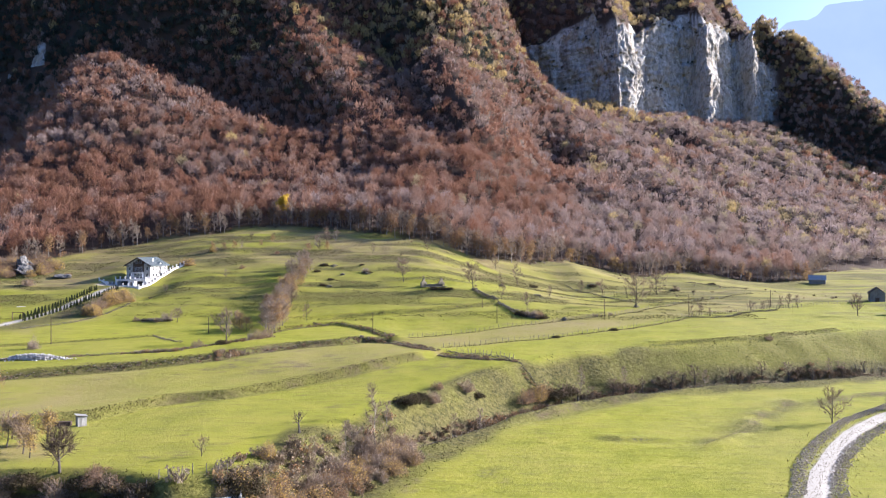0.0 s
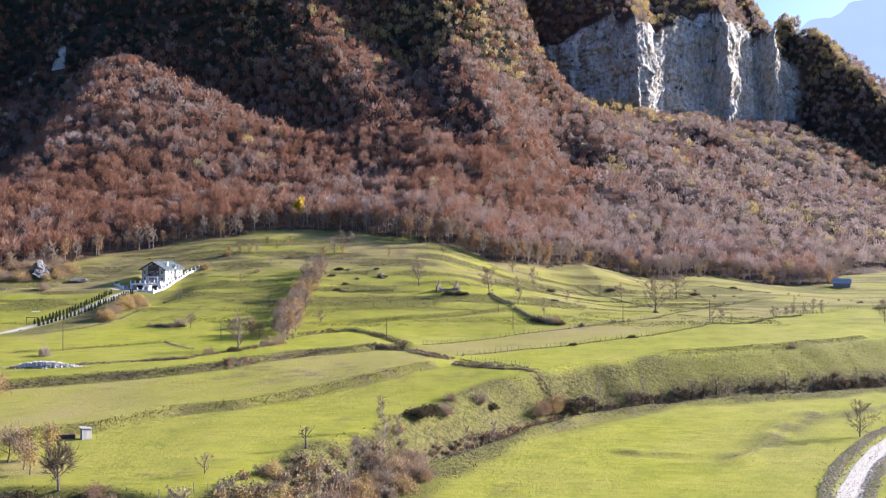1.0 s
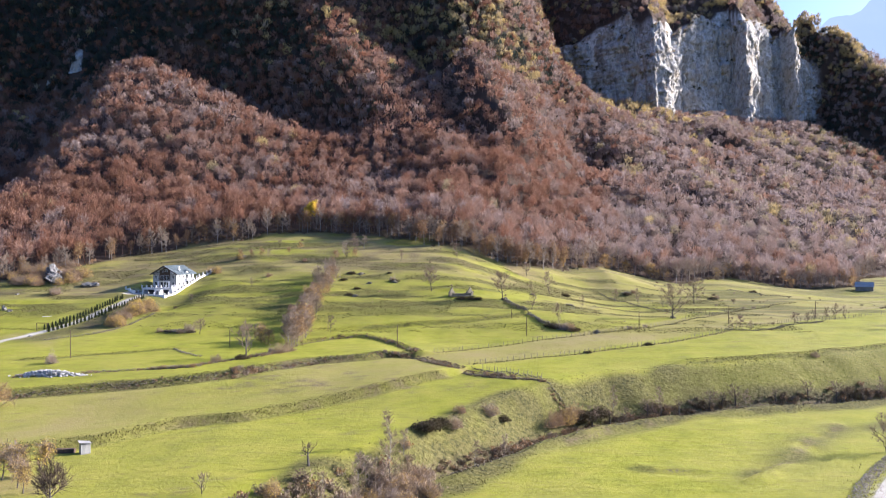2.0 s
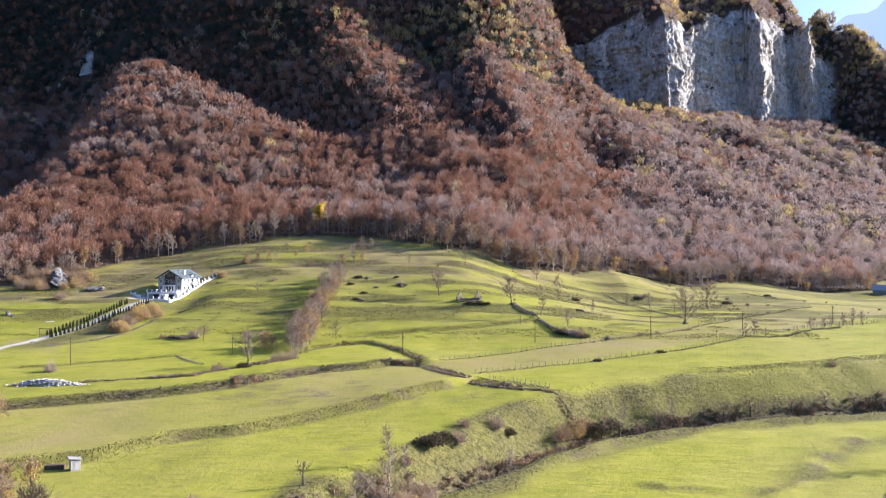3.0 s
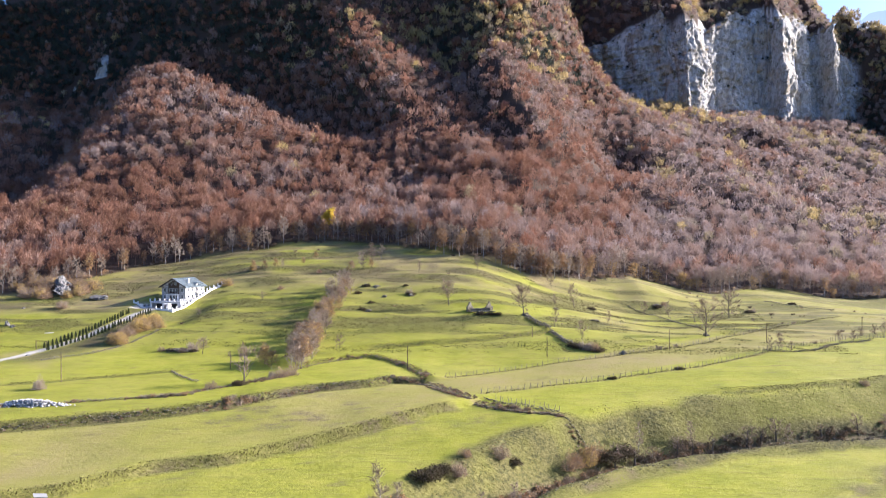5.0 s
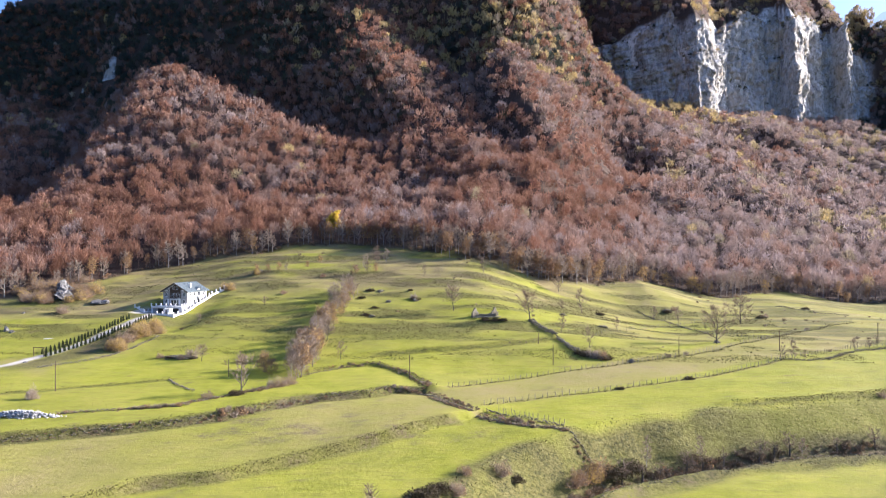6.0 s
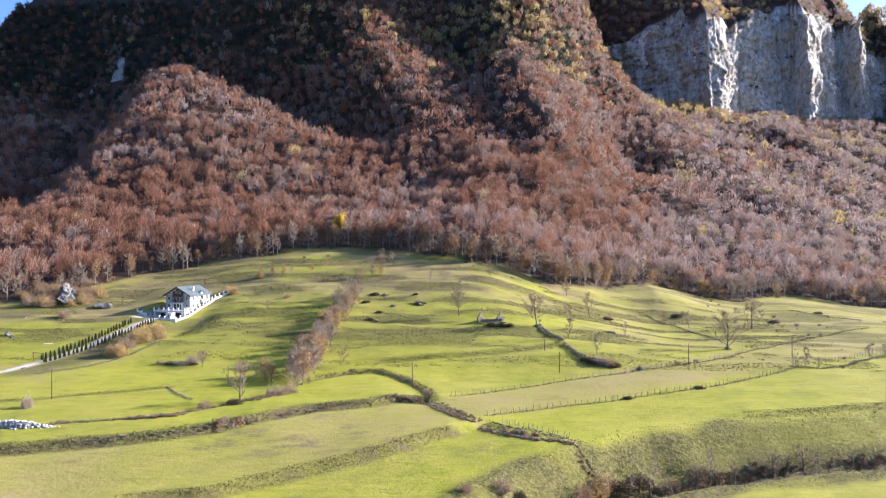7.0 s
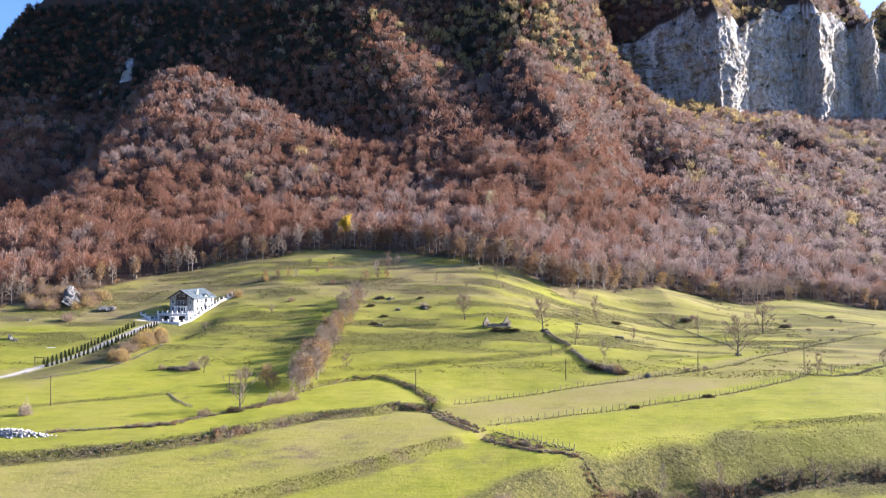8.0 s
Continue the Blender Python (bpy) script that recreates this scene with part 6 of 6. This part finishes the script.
def make_ruin():
    ob = thing("ruin", "roofless stone ruin with two broken gables", "ruin", pose(-4.5, 333.5, ground_z(-4.5, 333.5), 0, 0, 12) @ Matrix.Diagonal((0.95, 0.95, 0.78, 1)))
    rng = np.random.default_rng(171)
    for x, tall in ((-4.2, 4.0), (4.0, 4.2)):
        bm = prism([(-1.9, -1), (1.9, -1), (1.9, 1.7), (0.9, 2.3), (0.35, tall), (-0.2, tall + 0.25), (-0.9, 2.7), (-1.9, 1.9)], -0.3, 0.3)
        g = part("gable", bm, STONE, ob, "broken stone gable")
        g.matrix_basis = Matrix.Translation((x, 0, 0)) @ pose(0, 0, 0, 0, 0, 32 if x > 0 else 40)
        k = 90
        h = rng.uniform(-0.3, 1.9, k)
        p = np.stack([rng.uniform(-1.9, 1.9, k), rng.choice((-0.3, 0.3), k), h], 1)
        tagged(stones("facing_stone", p, 0.22 * rng.uniform(0.6, 1.3, k), STONE, rng, g), kind="stuff")
    for y in (-1.8, 1.8):
        part("wall", prism([(-4.2, -1), (4.2, -1), (4.2, 1.5), (2.8, 1.2), (1, 0.7), (-1.5, 0.9), (-2.8, 0.6), (-4.2, 1.3)], y - 0.28, y + 0.28), STONE, ob, "low broken stone wall")
    k = 120
    p = np.stack([rng.uniform(-6, 6, k), rng.normal(-3, 1.0, k), np.full(k, -0.3)], 1)
    tagged(stones("fallen_stone", p, 0.3 * rng.uniform(0.5, 1.4, k), STONE, rng, ob), kind="stuff")


make_ruin()
for x, y, s, k in ((-4, 328, 1.0, 3), (0, 328, 0.9, 3), (2.5, 328.6, 0.8, 3)):
    bushes.put(x, y, s, k)


def make_pen():
    ob = thing("concrete_pen", "low concrete pen with posts below the meadow", "pen", stand(-30.5, 104.5, 12))
    part("slab", cuboid((-3.0, -1.5, -0.5, 3.0, 1.5, 0.1), bevel=0.03), CONCRETE, ob)
    part("wall", cuboid((-3.0, 1.3, 0.1, 3.0, 1.5, 0.8), (2.8, -1.5, 0.1, 3.0, 1.3, 0.8)), CONCRETE, ob)
    for x in (-2.8, -0.6, 1.2, 2.9):
        part("post", cuboid((x - 0.1, 1.1, 0, x + 0.1, 1.3, 1.5)), DARK_WOOD, ob)
    part("beam", cuboid((-1.4, -0.9, 0.25, 1.6, -0.6, 0.5), (0.8, -1.4, 0.1, 3.4, -1.1, 0.45)), PANEL, ob, "pale beam lying on the slab")


make_pen()
log = part("log", cuboid((-1.6, -0.12, 0, 1.6, 0.12, 0.24), bevel=0.07), PANEL)
log.matrix_basis = stand(-166, 302, 30)
tagged(log, "pale felled log lying on the meadow", "log")


# ---------------------------------------------------------------- road, distance, grass
def strip(name, line, half, mat, label, lift=0.1, gap=1.0):
    spots = points_on(line, gap)
    rows = 7
    u = np.linspace(-1, 1, rows)
    x, y, a = (np.array([p[k] for p in spots]) for k in range(3))
    for _ in range(6):
        x[1:-1], y[1:-1] = (x[:-2] + 2 * x[1:-1] + x[2:]) / 4, (y[:-2] + 2 * y[1:-1] + y[2:]) / 4
    dx, dy = np.gradient(x), np.gradient(y)
    size = np.hypot(dx, dy)
    w = half * (1 + 0.12 * grain(x, y, 6, 141))
    px = x[:, None] + u * w[:, None] * (dy / size)[:, None]
    py = y[:, None] - u * w[:, None] * (dx / size)[:, None]
    pz = height(px, py) + lift * (1 - 0.5 * u**4) - 0.05 * np.exp(-(((np.abs(u) - 0.5) / 0.18) ** 2)) + 0.02 * grain(px, py, 0.9, 142)
    n = len(x)
    k = (np.arange(n - 1)[:, None] * rows + np.arange(rows - 1)).ravel()
    ob = sheet(name, np.stack([px.ravel(), py.ravel(), pz.ravel()], 1), np.stack([k, k + rows, k + rows + 1, k + 1], 1), [mat], smooth=True)
    return tagged(ob, label, "road", kind="structure")


strip("road", ROAD, 1.75, ROAD_GRAVEL, "white gravel road between stone walls", 0.14)
strip("drive", DRIVE, 1.3, ROAD_GRAVEL, "pale concrete drive up to the house", 0.12)


def make_distance():
    """The ridge at the valley's end, kilometres away; its haze is a pale glowing colour."""
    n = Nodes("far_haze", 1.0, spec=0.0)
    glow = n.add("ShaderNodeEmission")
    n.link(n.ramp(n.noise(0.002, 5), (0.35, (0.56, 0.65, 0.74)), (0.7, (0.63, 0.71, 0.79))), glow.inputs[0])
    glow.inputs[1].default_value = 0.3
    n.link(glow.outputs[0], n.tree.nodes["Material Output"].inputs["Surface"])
    x = np.arange(900, 4600, 12.0)
    f = x / 4400
    crest = np.interp(f, (0.2, 0.40, 0.436, 0.452, 0.478, 0.492, 0.502, 0.53, 0.60, 0.75, 1.05), (0.26, 0.27, 0.286, 0.299, 0.300, 0.308, 0.32, 0.325, 0.335, 0.36, 0.30))
    z = 40 + 4400 * crest + 14 * ridged(x, 0 * x, 160, 151, 4)
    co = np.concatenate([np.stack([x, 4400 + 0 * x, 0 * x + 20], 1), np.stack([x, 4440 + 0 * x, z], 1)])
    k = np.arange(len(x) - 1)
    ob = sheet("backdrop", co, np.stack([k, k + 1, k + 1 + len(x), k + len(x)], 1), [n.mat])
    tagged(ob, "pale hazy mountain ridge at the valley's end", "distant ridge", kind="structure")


make_distance()


def tufts(name, label, x, y, size, tone, rng, mat=None):
    mat = mat or ROUGH_GRASS
    n = len(x)
    base = np.stack([x, y, height(x, y) - 0.05], 1)
    way = np.stack([rng.normal(0, 0.5, n), rng.normal(0, 0.5, n), np.ones(n)], 1)
    ob = soup(name, sliver(base, way, size[:, None], 0.24 * size[:, None], rng), mat, None, tone)
    return tagged(ob, label, "grass", kind="stuff")


rng = np.random.default_rng(181)
n = 150000
x, y = rng.uniform(-60, 190, n), rng.uniform(85, 300, n)
d, _ = along(SCARP, x, y)
keep = (d > -2) & (d < 17) & (rng.uniform(0, 1, n) < 0.5 + 0.5 * grain(x, y, 6, 182))
tufts("rough_grass", "rough tussock grass on the river scarp", x[keep], y[keep], rng.uniform(0.12, 0.4, keep.sum()), rng.uniform(0.0, 0.65, keep.sum()), rng)
xs, ys = [], []
for line, gap, wide in ((BANK_LOW, 0.035, 0.8), (BANK_HEDGE, 0.04, 1.4), (BANK_UPPER, 0.04, 1.2), (BANK_LONG, 0.06, 0.8), (BANK_FIELD, 0.06, 0.5), (LEDGE, 0.04, 1.0), (LANE, 0.05, 1.0), (ROAD, 0.12, 0.3), (ROAD, 0.03, 2.9), (FENCES[0], 0.06, 0.5), (FENCES[1], 0.06, 0.5)):
    p = np.array(points_on(line, gap))
    xs.append(p[:, 0] + rng.normal(0, wide, len(p)))
    ys.append(p[:, 1] + rng.normal(0, wide, len(p)))
x, y = np.concatenate(xs), np.concatenate(ys)
tufts("rough_grass", "long dry grass on the terrace banks", x, y, rng.uniform(0.12, 0.4, len(x)), rng.uniform(0.1, 0.9, len(x)), rng)
n = 150000
x, y = rng.uniform(-200, 230, n), rng.uniform(95, 470, n)
d, _ = along(ROAD, x, y)
keep = (y < foot(x) - 4) & (x > -0.72 * y) & (x < 0.62 * y) & (np.abs(d) > 2.4) & (rng.uniform(0, 1, n) < 0.25 + 0.75 * step(-0.2, 0.7, ridged(x, y, 16, 183, 3)))
tufts("meadow_grass", "uneven grazed grass with dry tufts", x[keep], y[keep], rng.uniform(0.06, 0.22, keep.sum()), np.clip(rng.normal(0.15, 0.25, keep.sum()), 0, 1), rng, STRAW)
n = 150000
x, y = rng.uniform(-200, 120, n), rng.uniform(282, 430, n)
keep = (y < foot(x) - 3) & (x > -0.62 * y) & (ridged(0.5 * x, 2.4 * y, 17, 53, 3) + 0.5 * grain(x, y, 3, 184) > 0.15) & ~((x > -165) & (x < -122) & (y > 320) & (y < 385))
tufts("hillside_tussocks", "coarse tussocks in bands across the grazed hillside", x[keep], y[keep], rng.uniform(0.18, 0.5, keep.sum()), rng.uniform(0.1, 0.75, keep.sum()), rng)
